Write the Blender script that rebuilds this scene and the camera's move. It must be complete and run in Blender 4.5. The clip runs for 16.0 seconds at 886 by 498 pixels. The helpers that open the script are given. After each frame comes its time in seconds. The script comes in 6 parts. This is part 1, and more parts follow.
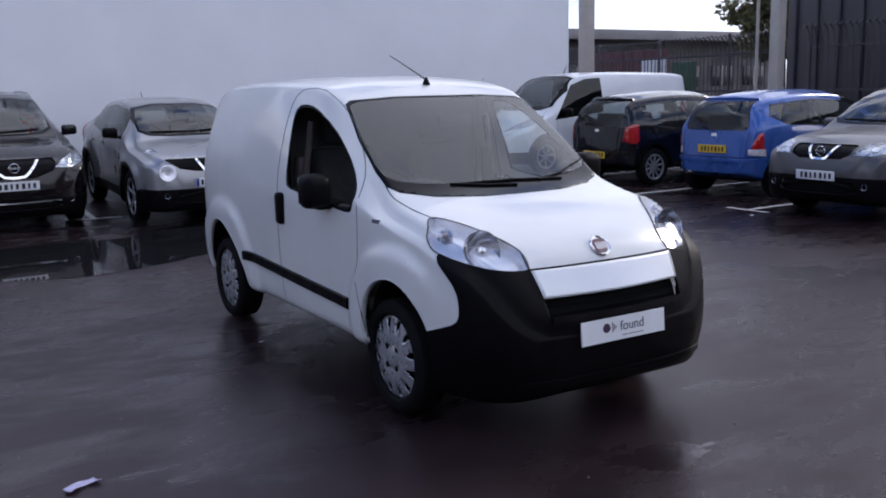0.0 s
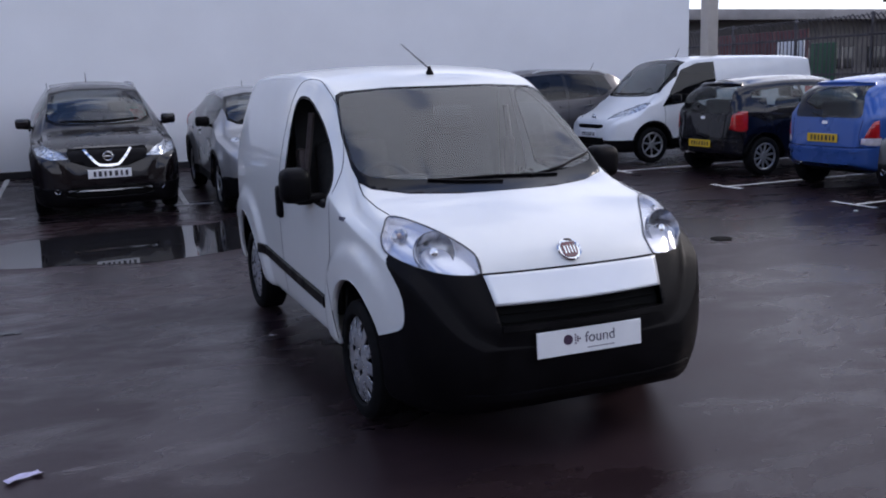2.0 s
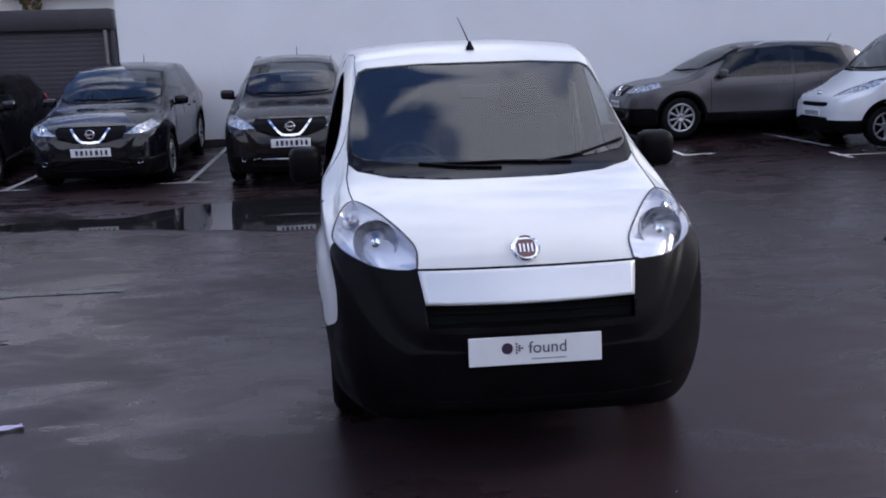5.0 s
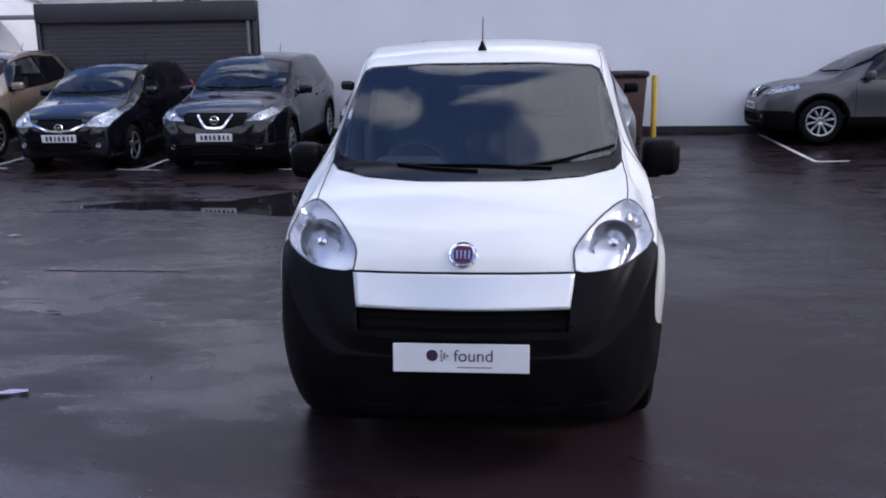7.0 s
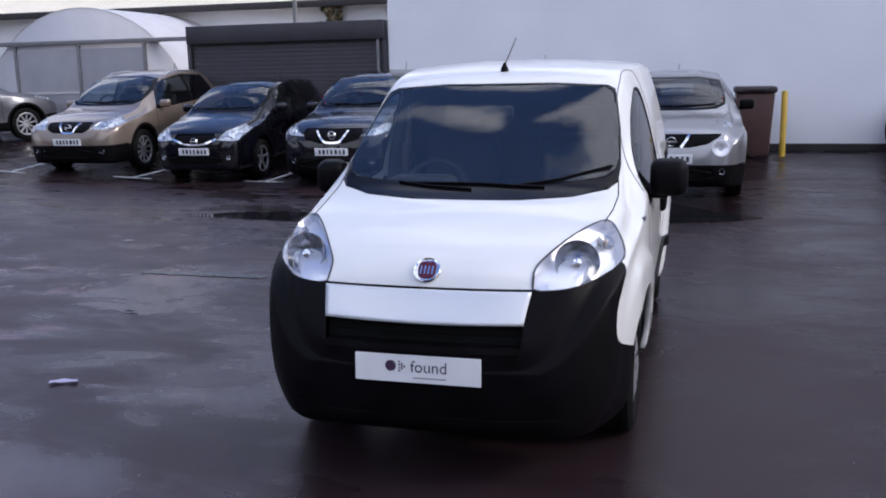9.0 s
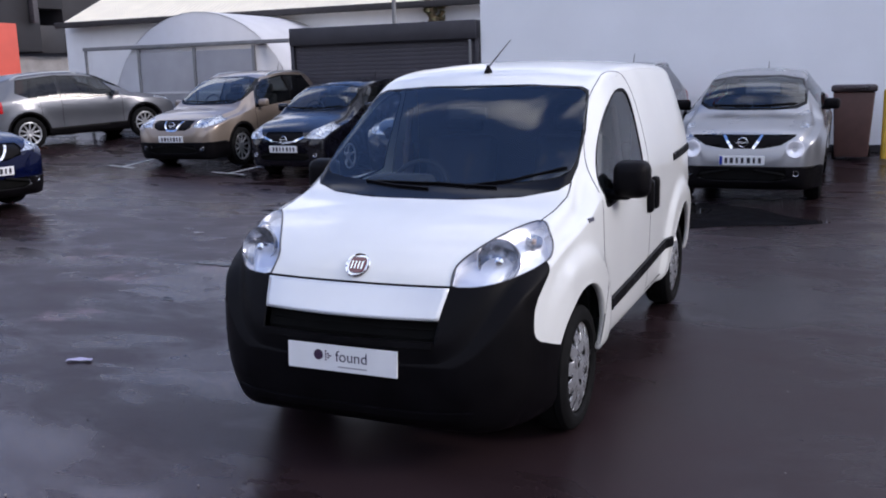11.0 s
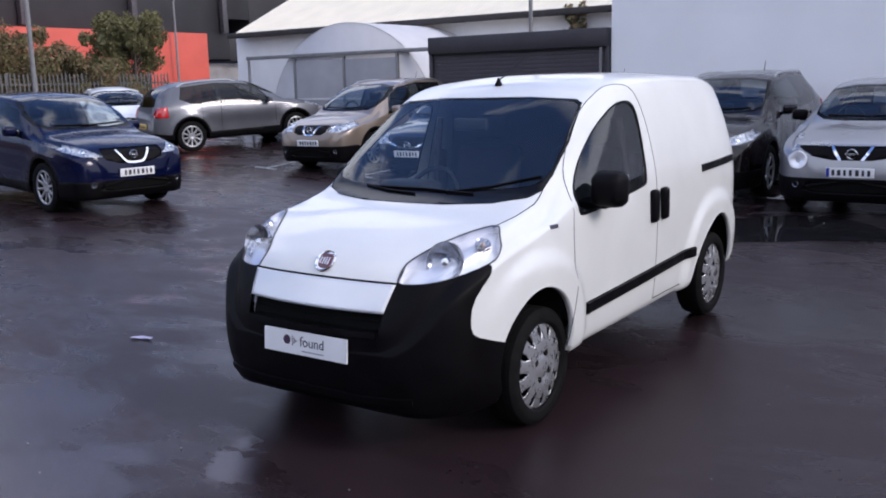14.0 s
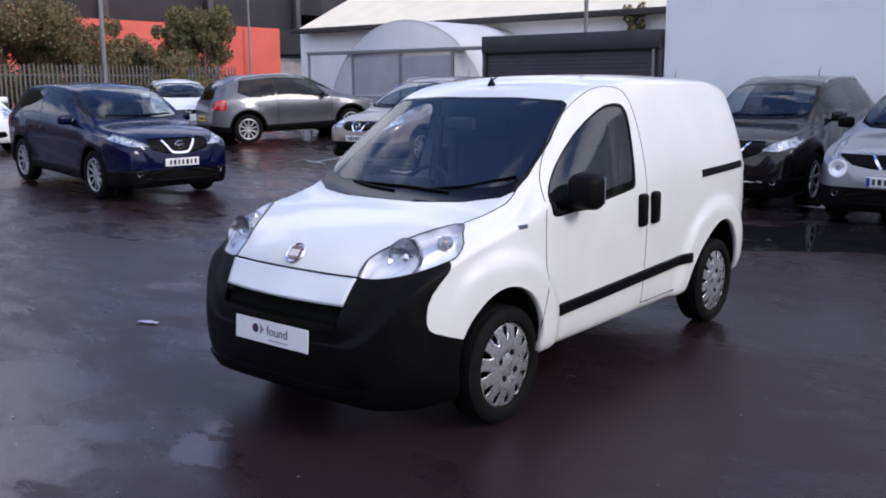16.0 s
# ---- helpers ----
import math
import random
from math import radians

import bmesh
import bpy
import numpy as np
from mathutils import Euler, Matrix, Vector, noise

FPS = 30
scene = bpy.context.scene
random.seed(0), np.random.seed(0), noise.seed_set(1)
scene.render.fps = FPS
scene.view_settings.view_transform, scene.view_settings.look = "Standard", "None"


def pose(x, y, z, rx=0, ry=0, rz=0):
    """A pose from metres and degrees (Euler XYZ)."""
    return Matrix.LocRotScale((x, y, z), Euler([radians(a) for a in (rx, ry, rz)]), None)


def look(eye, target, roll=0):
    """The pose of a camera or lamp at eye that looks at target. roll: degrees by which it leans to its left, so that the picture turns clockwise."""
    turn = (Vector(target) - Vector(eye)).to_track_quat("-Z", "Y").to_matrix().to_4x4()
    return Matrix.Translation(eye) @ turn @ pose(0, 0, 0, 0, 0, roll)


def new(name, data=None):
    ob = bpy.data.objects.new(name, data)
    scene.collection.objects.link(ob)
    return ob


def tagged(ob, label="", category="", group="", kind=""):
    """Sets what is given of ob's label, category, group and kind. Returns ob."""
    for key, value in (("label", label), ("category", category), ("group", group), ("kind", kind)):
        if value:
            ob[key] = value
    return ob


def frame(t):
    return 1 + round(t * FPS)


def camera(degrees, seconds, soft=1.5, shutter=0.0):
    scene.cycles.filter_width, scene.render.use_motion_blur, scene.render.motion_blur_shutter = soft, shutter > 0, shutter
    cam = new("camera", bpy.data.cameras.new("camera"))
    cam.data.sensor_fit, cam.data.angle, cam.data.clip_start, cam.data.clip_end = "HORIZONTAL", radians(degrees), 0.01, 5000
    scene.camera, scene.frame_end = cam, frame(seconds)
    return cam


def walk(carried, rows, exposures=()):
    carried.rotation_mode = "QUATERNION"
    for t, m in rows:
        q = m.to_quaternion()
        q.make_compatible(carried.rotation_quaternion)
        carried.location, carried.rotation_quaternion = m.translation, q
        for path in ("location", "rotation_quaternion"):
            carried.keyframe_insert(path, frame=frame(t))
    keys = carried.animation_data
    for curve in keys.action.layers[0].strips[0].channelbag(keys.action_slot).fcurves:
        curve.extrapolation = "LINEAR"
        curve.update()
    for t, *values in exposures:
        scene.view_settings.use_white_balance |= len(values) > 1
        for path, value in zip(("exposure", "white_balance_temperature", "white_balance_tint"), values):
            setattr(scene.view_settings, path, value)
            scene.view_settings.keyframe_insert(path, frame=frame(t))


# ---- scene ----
cam = camera(51.8, 16.0, soft=1.9)
PATH = [
    (0, (-2.918, -3.938, 1.615), (-1.884, -2.26, 1.273), -1.3),
    (0.5, (-2.727, -4.007, 1.62), (-1.712, -2.319, 1.27), -2.0),
    (1, (-2.507, -4.047, 1.614), (-1.557, -2.325, 1.245), -1.1),
    (1.5, (-2.273, -4.049, 1.623), (-1.408, -2.283, 1.258), -1.1),
    (2, (-2.038, -4.115, 1.621), (-1.29, -2.297, 1.256), -1.8),
    (2.5, (-1.79, -4.181, 1.623), (-1.169, -2.318, 1.244), -1.4),
    (3, (-1.561, -4.142, 1.609), (-0.997, -2.261, 1.229), -1.2),
    (5.5, (-0.397, -4.161, 1.606), (-0.334, -2.204, 1.199), -1.6),
    (6, (-0.129, -4.228, 1.633), (-0.17, -2.265, 1.253), -1.3),
    (6.5, (0.043, -4.171, 1.606), (-0.073, -2.216, 1.2), -1.7),
    (7, (0.239, -4.133, 1.63), (0.054, -2.185, 1.214), -0.8),
    (7.5, (0.459, -4.172, 1.637), (0.164, -2.237, 1.223), -1.2),
    (8, (0.662, -4.189, 1.639), (0.275, -2.271, 1.221), -1.1),
    (8.5, (0.855, -4.162, 1.626), (0.403, -2.251, 1.244), -0.9),
    (9, (1.03, -4.133, 1.653), (0.5, -2.242, 1.273), -1.2),
    (11.5, (2.057, -3.967, 1.656), (1.195, -2.205, 1.266), -1.5),
    (12, (2.209, -3.941, 1.65), (1.282, -2.214, 1.249), -1.6),
    (12.5, (2.344, -3.882, 1.651), (1.352, -2.186, 1.275), -1.6),
    (13, (2.506, -3.889, 1.672), (1.471, -2.217, 1.306), -1.2),
    (13.5, (2.718, -3.85, 1.67), (1.632, -2.209, 1.31), -1.1),
    (14, (2.876, -3.807, 1.673), (1.745, -2.196, 1.317), -1.5),
    (14.5, (2.98, -3.686, 1.666), (1.797, -2.113, 1.312), -1.3),
    (15, (3.108, -3.62, 1.668), (1.898, -2.067, 1.31), -1.2),
    (15.5, (3.253, -3.58, 1.673), (2.026, -2.042, 1.314), -0.9),
    (16, (3.299, -3.558, 1.668), (2.048, -2.039, 1.311), -0.3),
]
walk(cam, [(t, look(eye, target, roll)) for t, eye, target, roll in PATH], exposures=[(0.0, 0.07, 6260, 20), (3.0, 0.10, 6260, 20), (6.0, 0.20, 6260, 20), (9.0, 0.26, 6260, 20), (12.0, 0.26, 6260, 20), (16.0, 0.25, 6260, 20)])

# ---- sky, sun ----
from mathutils.bvhtree import BVHTree

world = bpy.data.worlds.new("world")
scene.world = world
world.use_nodes = True
wt = world.node_tree
wt.nodes.clear()
w_out = wt.nodes.new("ShaderNodeOutputWorld")
w_bg = wt.nodes.new("ShaderNodeBackground")
w_sky = wt.nodes.new("ShaderNodeTexSky")
w_sky.sky_type = "NISHITA"
w_sky.sun_disc = False
SUN_EL, SUN_AZ = radians(30), radians(84)      # azimuth clockwise from +y
w_sky.sun_elevation, w_sky.sun_rotation = SUN_EL, SUN_AZ
w_tc = wt.nodes.new("ShaderNodeTexCoord")
w_map = wt.nodes.new("ShaderNodeMapping")
w_map.inputs["Scale"].default_value = (1.6, 1.6, 3.4)
w_map.inputs["Location"].default_value = (2.9, 4.0, -5.5)
w_noise = wt.nodes.new("ShaderNodeTexNoise")
w_noise.inputs["Scale"].default_value = 1.7
w_noise.inputs["Detail"].default_value = 7
w_noise.inputs["Roughness"].default_value = 0.56
w_noise.inputs["Distortion"].default_value = 0.35
w_ramp = wt.nodes.new("ShaderNodeValToRGB")
w_ramp.color_ramp.elements[0].position, w_ramp.color_ramp.elements[0].color = 0.31, (0, 0, 0, 1)
w_ramp.color_ramp.elements[1].position, w_ramp.color_ramp.elements[1].color = 0.46, (1, 1, 1, 1)
w_mix = wt.nodes.new("ShaderNodeMix")
w_mix.data_type = "RGBA"
w_mix.inputs[7].default_value = (11.9, 12.9, 14.2, 1)
w_veil = wt.nodes.new("ShaderNodeMix")
w_veil.data_type = "RGBA"
w_veil.inputs[0].default_value = 0.42
w_veil.inputs[7].default_value = (1.7, 3.7, 9.6, 1)
w_bg.inputs["Strength"].default_value = 0.1
wt.links.new(w_tc.outputs["Generated"], w_map.inputs["Vector"])
wt.links.new(w_map.outputs["Vector"], w_noise.inputs["Vector"])
w_sep = wt.nodes.new("ShaderNodeVectorMath")      # the cloud bank thickens towards the sun and the horizon
w_sep.operation = "DOT_PRODUCT"
w_sep.inputs[1].default_value = (1.2, 0.0, -1.6)
w_add = wt.nodes.new("ShaderNodeMath")
w_add.operation = "MULTIPLY_ADD"
w_add.inputs[1].default_value = 0.11
wt.links.new(w_tc.outputs["Generated"], w_sep.inputs[0])
wt.links.new(w_sep.outputs["Value"], w_add.inputs[0])
w_gain = wt.nodes.new("ShaderNodeMath")            # steeper steps between cloud and clear sky
w_gain.operation = "MULTIPLY_ADD"
w_gain.inputs[1].default_value, w_gain.inputs[2].default_value = 1.5, -0.225
wt.links.new(w_noise.outputs["Fac"], w_gain.inputs[0])
wt.links.new(w_gain.outputs[0], w_add.inputs[2])
wt.links.new(w_add.outputs[0], w_ramp.inputs["Fac"])
wt.links.new(w_ramp.outputs["Color"], w_mix.inputs[0])
wt.links.new(w_sky.outputs["Color"], w_veil.inputs[6])
wt.links.new(w_veil.outputs[2], w_mix.inputs[6])
wt.links.new(w_mix.outputs[2], w_bg.inputs["Color"])
wt.links.new(w_bg.outputs["Background"], w_out.inputs["Surface"])

sun = new("sun", bpy.data.lights.new("sun", "SUN"))
sun.data.energy, sun.data.angle, sun.data.color = 1.45, radians(16), (1.0, 0.94, 0.83)
sun_dir = Vector((math.cos(SUN_EL) * math.sin(SUN_AZ), math.cos(SUN_EL) * math.cos(SUN_AZ), math.sin(SUN_EL)))
sun.matrix_world = look(sun_dir * 40, (0, 0, 0))

# ---- materials ----


def mat(name, color, rough=0.5, metal=0.0, var=0.0, scale=8.0, bump=0.0, bscale=60.0, coat=0.0, rvar=0.0, spec=0.5, detail=5.0):
    """A principled material with noise in colour, gloss and relief."""
    m = bpy.data.materials.new(name)
    m.use_nodes = True
    t = m.node_tree
    b = t.nodes["Principled BSDF"]
    b.inputs["Base Color"].default_value = (*color, 1)
    b.inputs["Roughness"].default_value = rough
    b.inputs["Metallic"].default_value = metal
    b.inputs["Specular IOR Level"].default_value = spec
    b.inputs["Coat Weight"].default_value = coat
    b.inputs["Coat Roughness"].default_value = 0.04
    tc = t.nodes.new("ShaderNodeTexCoord")
    if var or rvar:
        n = t.nodes.new("ShaderNodeTexNoise")
        n.inputs["Scale"].default_value, n.inputs["Detail"].default_value = scale, detail
        t.links.new(tc.outputs["Object"], n.inputs["Vector"])
    if var:
        r = t.nodes.new("ShaderNodeValToRGB")
        r.color_ramp.elements[0].position, r.color_ramp.elements[1].position = 0.3, 0.7
        r.color_ramp.elements[0].color = (*[c * (1 - var) for c in color], 1)
        r.color_ramp.elements[1].color = (*[min(1, c * (1 + var)) for c in color], 1)
        t.links.new(n.outputs["Fac"], r.inputs["Fac"])
        t.links.new(r.outputs["Color"], b.inputs["Base Color"])
    if rvar:
        q = t.nodes.new("ShaderNodeMapRange")
        q.inputs["From Min"].default_value, q.inputs["From Max"].default_value = 0.35, 0.65
        q.inputs["To Min"].default_value, q.inputs["To Max"].default_value = max(0.02, rough - rvar), rough + rvar
        t.links.new(n.outputs["Fac"], q.inputs["Value"])
        t.links.new(q.outputs["Result"], b.inputs["Roughness"])
    if bump:
        k = t.nodes.new("ShaderNodeTexNoise")
        k.inputs["Scale"].default_value, k.inputs["Detail"].default_value = bscale, 3
        u = t.nodes.new("ShaderNodeBump")
        u.inputs["Strength"].default_value, u.inputs["Distance"].default_value = bump, 0.01
        t.links.new(tc.outputs["Object"], k.inputs["Vector"])
        t.links.new(k.outputs["Fac"], u.inputs["Height"])
        t.links.new(u.outputs["Normal"], b.inputs["Normal"])
    return m


def glass_mat(name, tint, rough=0.01, head_on=0.09):
    """Thin window glass: tinted see-through with a mirror gloss that grows towards grazing angles."""
    m = bpy.data.materials.new(name)
    m.use_nodes = True
    t = m.node_tree
    t.nodes.clear()
    o = t.nodes.new("ShaderNodeOutputMaterial")
    x = t.nodes.new("ShaderNodeMixShader")
    a = t.nodes.new("ShaderNodeBsdfTransparent")
    g = t.nodes.new("ShaderNodeBsdfGlossy")
    f = t.nodes.new("ShaderNodeLayerWeight")
    f.inputs["Blend"].default_value = 0.5
    p = t.nodes.new("ShaderNodeMath")
    p.operation, p.inputs[1].default_value = "POWER", 4.5
    s = t.nodes.new("ShaderNodeMath")
    s.operation, s.inputs[1].default_value, s.inputs[2].default_value = "MULTIPLY_ADD", 1.0 - head_on, head_on
    a.inputs["Color"].default_value = (*tint, 1)
    g.inputs["Roughness"].default_value = rough
    t.links.new(f.outputs["Facing"], p.inputs[0])
    t.links.new(p.outputs[0], s.inputs[0])
    t.links.new(s.outputs[0], x.inputs["Fac"])
    t.links.new(a.outputs["BSDF"], x.inputs[1])
    t.links.new(g.outputs["BSDF"], x.inputs[2])
    t.links.new(x.outputs["Shader"], o.inputs["Surface"])
    return m


def paint(name, color, metal=0.0, rough=0.35, coat=0.8, spec=0.25):
    """Car paint under clear lacquer, with a film of road dust."""
    return mat(name, color, rough, metal, var=0.04, scale=3.0, coat=coat, rvar=0.05, spec=spec)


M_WHITE = paint("white_paint", (0.69, 0.70, 0.685))
M_VANWHITE2 = paint("white_paint_other", (0.72, 0.74, 0.76))
M_BLACK = paint("black_paint", (0.0026, 0.0026, 0.0055), 0, 0.25, 0.85, 0.12)
M_NAVY = paint("navy_paint", (0.0012, 0.0030, 0.024), 0.1, 0.25, 0.5, 0.08)
M_SILVER = paint("silver_paint", (0.30, 0.305, 0.32), 0.7, 0.32)
M_GREY = paint("grey_paint", (0.085, 0.082, 0.088), 0.4, 0.40, 0.5)
M_STEELGREY = paint("steel_grey_paint", (0.125, 0.130, 0.146), 0.6, 0.38, 0.5)
M_TAN = paint("beige_metallic_paint", (0.27, 0.22, 0.18), 0.6, 0.34)
M_BRONZE = paint("dark_bronze_paint", (0.0055, 0.0038, 0.0048), 0.1, 0.28, 0.8, 0.12)
M_BLUE = paint("blue_paint", (0.036, 0.105, 0.36), 0.25, 0.3, 0.9, 0.2)
# nose white made more metallic than the body, to mirror the blue sky
M_NOSE = mat("metallic_nose_paint", (0.66, 0.68, 0.70), 0.30, 0.35, var=0.03, scale=4)
M_PLASTIC = mat("black_plastic", (0.0030, 0.0026, 0.0034), 0.46, var=0.2, scale=9, bump=0.12, bscale=700, rvar=0.08, spec=0.085)
M_GLOSSBLK = mat("gloss_black", (0.006, 0.006, 0.007), 0.12, rvar=0.03)
M_FRIT = mat("frit_black", (0.005, 0.005, 0.006), 0.16, spec=0.14)
M_RUBBER = mat("tyre_rubber", (0.007, 0.007, 0.0075), 0.75, spec=0.09, var=0.25, scale=20, bump=0.2, bscale=200)
M_HUB = mat("hubcap_silver", (0.42, 0.43, 0.455), 0.30, 0.7, var=0.08, scale=25, rvar=0.06)
M_ALLOY = mat("alloy", (0.50, 0.51, 0.53), 0.28, 0.85, var=0.06, scale=25)
M_CHROME = mat("chrome", (0.80, 0.81, 0.83), 0.08, 1.0)
M_REFL = mat("lamp_reflector", (0.80, 0.80, 0.84), 0.22, 0.5, var=0.04, scale=20, rvar=0.03)
M_CARLAMP = mat("car_lamp_housing", (0.46, 0.49, 0.54), 0.28, 0.6, var=0.2, scale=18, rvar=0.05)
M_BOWL = mat("lamp_bowl", (0.36, 0.37, 0.41), 0.14, 0.85, var=0.3, scale=30, rvar=0.06)
M_SEAM = mat("seam_grey", (0.07, 0.07, 0.075), 0.7)
M_DARK = mat("dark_cavity", (0.005, 0.005, 0.005), 0.9, var=0.2, scale=12, spec=0.08)
M_TRIM = mat("cabin_trim", (0.014, 0.014, 0.016), 0.7, var=0.2, scale=20)
M_BELT = mat("grey_brown_trim", (0.055, 0.042, 0.042), 0.75, var=0.2, scale=25)
M_SEAT = mat("seat_fabric", (0.016, 0.016, 0.019), 0.9, var=0.3, scale=30, bump=0.3, bscale=400)
M_REDLENS = mat("red_lens", (0.42, 0.010, 0.012), 0.10, coat=1.0, var=0.15, scale=20)
M_CLEARLENS = mat("clear_lamp_lens", (0.62, 0.55, 0.57), 0.12, coat=1.0, var=0.15, scale=20)
M_AMBER = mat("amber_bulb", (0.42, 0.30, 0.24), 0.2, coat=1.0)
M_BADGE = mat("badge_red", (0.085, 0.005, 0.014), 0.15, coat=1.0)
M_PLATEW = mat("plate_white", (0.78, 0.79, 0.80), 0.35, var=0.03)
M_PLATEY = mat("plate_yellow", (0.75, 0.47, 0.03), 0.35, var=0.03)
M_INK = mat("plate_ink", (0.02, 0.02, 0.03), 0.5)
M_INKGREY = mat("plate_ink_grey", (0.045, 0.045, 0.075), 0.5)
M_PRINT = mat("plate_print_grey", (0.30, 0.30, 0.33), 0.5)
M_INKRED = mat("plate_ink_red", (0.045, 0.02, 0.05), 0.5)
M_EUBLUE = mat("plate_blue", (0.01, 0.03, 0.30), 0.4)
M_GLASS = glass_mat("windscreen_glass", (0.80, 0.86, 0.86), 0.01, 0.10)
M_GLASSD = glass_mat("tinted_glass", (0.74, 0.80, 0.80), 0.012, 0.09)
M_PRIVACY = glass_mat("privacy_glass", (0.16, 0.17, 0.18), 0.012, 0.045)
M_CARGLASS = glass_mat("car_glass", (0.60, 0.65, 0.65), 0.012, 0.055)
M_LENS = glass_mat("lamp_lens", (0.95, 0.965, 0.98), 0.02, 0.06)

# ---- mesh helpers ----


def part(name, bm, material, parent=None, label="", smooth=True, angle=35):
    """Links a bmesh as one mesh object under its parent."""
    me = bpy.data.meshes.new(name)
    bm.normal_update()
    bm.to_mesh(me)
    bm.free()
    if material is not None:
        me.materials.append(material)
    if smooth:
        me.polygons.foreach_set("use_smooth", [True] * len(me.polygons))
        if angle < 180:
            me.set_sharp_from_angle(angle=radians(angle))
    ob = new(name, me)
    if parent is not None:
        ob.parent = parent
    if label:
        ob["label"] = label
    return ob


def thing(name, m, label, category, group="", kind=""):
    ob = new(name)
    ob.empty_display_size = 0.2
    ob.matrix_world = m
    return tagged(ob, label, category, group, kind)


def box(bm, cx, cy, cz, sx, sy, sz, bevel=0.0, seg=2, m=None):
    """A box with rounded edges added to bm; sizes are full lengths."""
    r = bmesh.ops.create_cube(bm, size=1.0)
    vs = r["verts"]
    bmesh.ops.scale(bm, vec=(sx, sy, sz), verts=vs)
    if bevel > 0:
        es = list({e for v in vs for e in v.link_edges})
        q = bmesh.ops.bevel(bm, geom=es, offset=bevel, segments=seg, profile=0.5, affect="EDGES")
        vs = list({v for f in q["faces"] for v in f.verts} | {v for v in vs if v.is_valid})
    bmesh.ops.translate(bm, vec=(cx, cy, cz), verts=vs)
    if m is not None:
        bmesh.ops.transform(bm, matrix=m, verts=vs)
    return vs


def boxed(name, c, s, material, parent=None, label="", bevel=0.01, seg=2, m=None):
    bm = bmesh.new()
    box(bm, *c, *s, bevel, seg, m)
    return part(name, bm, material, parent, label)


def tube(bm, pts, r, seg=8, cap=True):
    """A round bar through the points; r is one radius or one for each point."""
    pts = [Vector(p) for p in pts]
    rs = r if isinstance(r, (list, tuple)) else [r] * len(pts)
    rings = []
    for i, p in enumerate(pts):
        d = (pts[min(i + 1, len(pts) - 1)] - pts[max(i - 1, 0)]).normalized()
        a = d.cross(Vector((0, 0, 1)) if abs(d.z) < 0.9 else Vector((1, 0, 0))).normalized()
        b = d.cross(a)
        rings.append([bm.verts.new(p + rs[i] * (math.cos(k * math.tau / seg) * a + math.sin(k * math.tau / seg) * b)) for k in range(seg)])
    for u, v in zip(rings, rings[1:]):
        for k in range(seg):
            bm.faces.new((u[k], u[(k + 1) % seg], v[(k + 1) % seg], v[k]))
    if cap:
        bm.faces.new(rings[0][::-1])
        bm.faces.new(rings[-1])


def lathe(bm, prof, seg=48, axis="x", m=None):
    """Turns (radius, along) pairs round the axis."""
    rings = []
    for r, a in prof:
        ring = []
        for k in range(seg):
            c, s = math.cos(k * math.tau / seg), math.sin(k * math.tau / seg)
            p = Vector((a, r * c, r * s)) if axis == "x" else Vector((r * c, a, r * s)) if axis == "y" else Vector((r * c, r * s, a))
            ring.append(bm.verts.new(m @ p if m is not None else p))
        rings.append(ring)
    for u, v in zip(rings, rings[1:]):
        for k in range(seg):
            bm.faces.new((u[k], u[(k + 1) % seg], v[(k + 1) % seg], v[k]))
    return rings


def smooth_curve(xs, ys):
    """A smooth interpolation that does not overshoot its knots."""
    xs, ys = np.array(xs, float), np.array(ys, float)
    h, d = np.diff(xs), np.diff(ys) / np.diff(xs)
    t = np.zeros(len(xs))
    t[0], t[-1] = d[0], d[-1]
    for i in range(1, len(xs) - 1):
        if d[i - 1] * d[i] > 0:
            w1, w2 = 2 * h[i] + h[i - 1], h[i] + 2 * h[i - 1]
            t[i] = (w1 + w2) / (w1 / d[i - 1] + w2 / d[i])

    def f(x):
        x = min(max(x, xs[0]), xs[-1])
        i = min(int(np.searchsorted(xs, x, "right")) - 1, len(xs) - 2)
        s = (x - xs[i]) / h[i]
        return float((1 + 2 * s) * (1 - s) ** 2 * ys[i] + s * (1 - s) ** 2 * h[i] * t[i] + s * s * (3 - 2 * s) * ys[i + 1] + s * s * (s - 1) * h[i] * t[i + 1])
    return f


def curve_of(*pairs):
    return smooth_curve([p[0] for p in pairs], [p[1] for p in pairs])


def chaikin(p, n):
    for _ in range(n):
        q = [p[0]]
        for a, b in zip(p, p[1:]):
            q += [(0.75 * a[0] + 0.25 * b[0], 0.75 * a[1] + 0.25 * b[1]), (0.25 * a[0] + 0.75 * b[0], 0.25 * a[1] + 0.75 * b[1])]
        p = q + [p[-1]]
    return p


def inside(poly, a, b):
    r, n = False, len(poly)
    for i in range(n):
        (x1, y1), (x2, y2) = poly[i], poly[(i + 1) % n]
        if (y1 > b) != (y2 > b) and a < (x2 - x1) * (b - y1) / (y2 - y1) + x1:
            r = not r
    return r


PLANE = {"yz": (1, 2), "xz": (0, 2), "xy": (0, 1)}


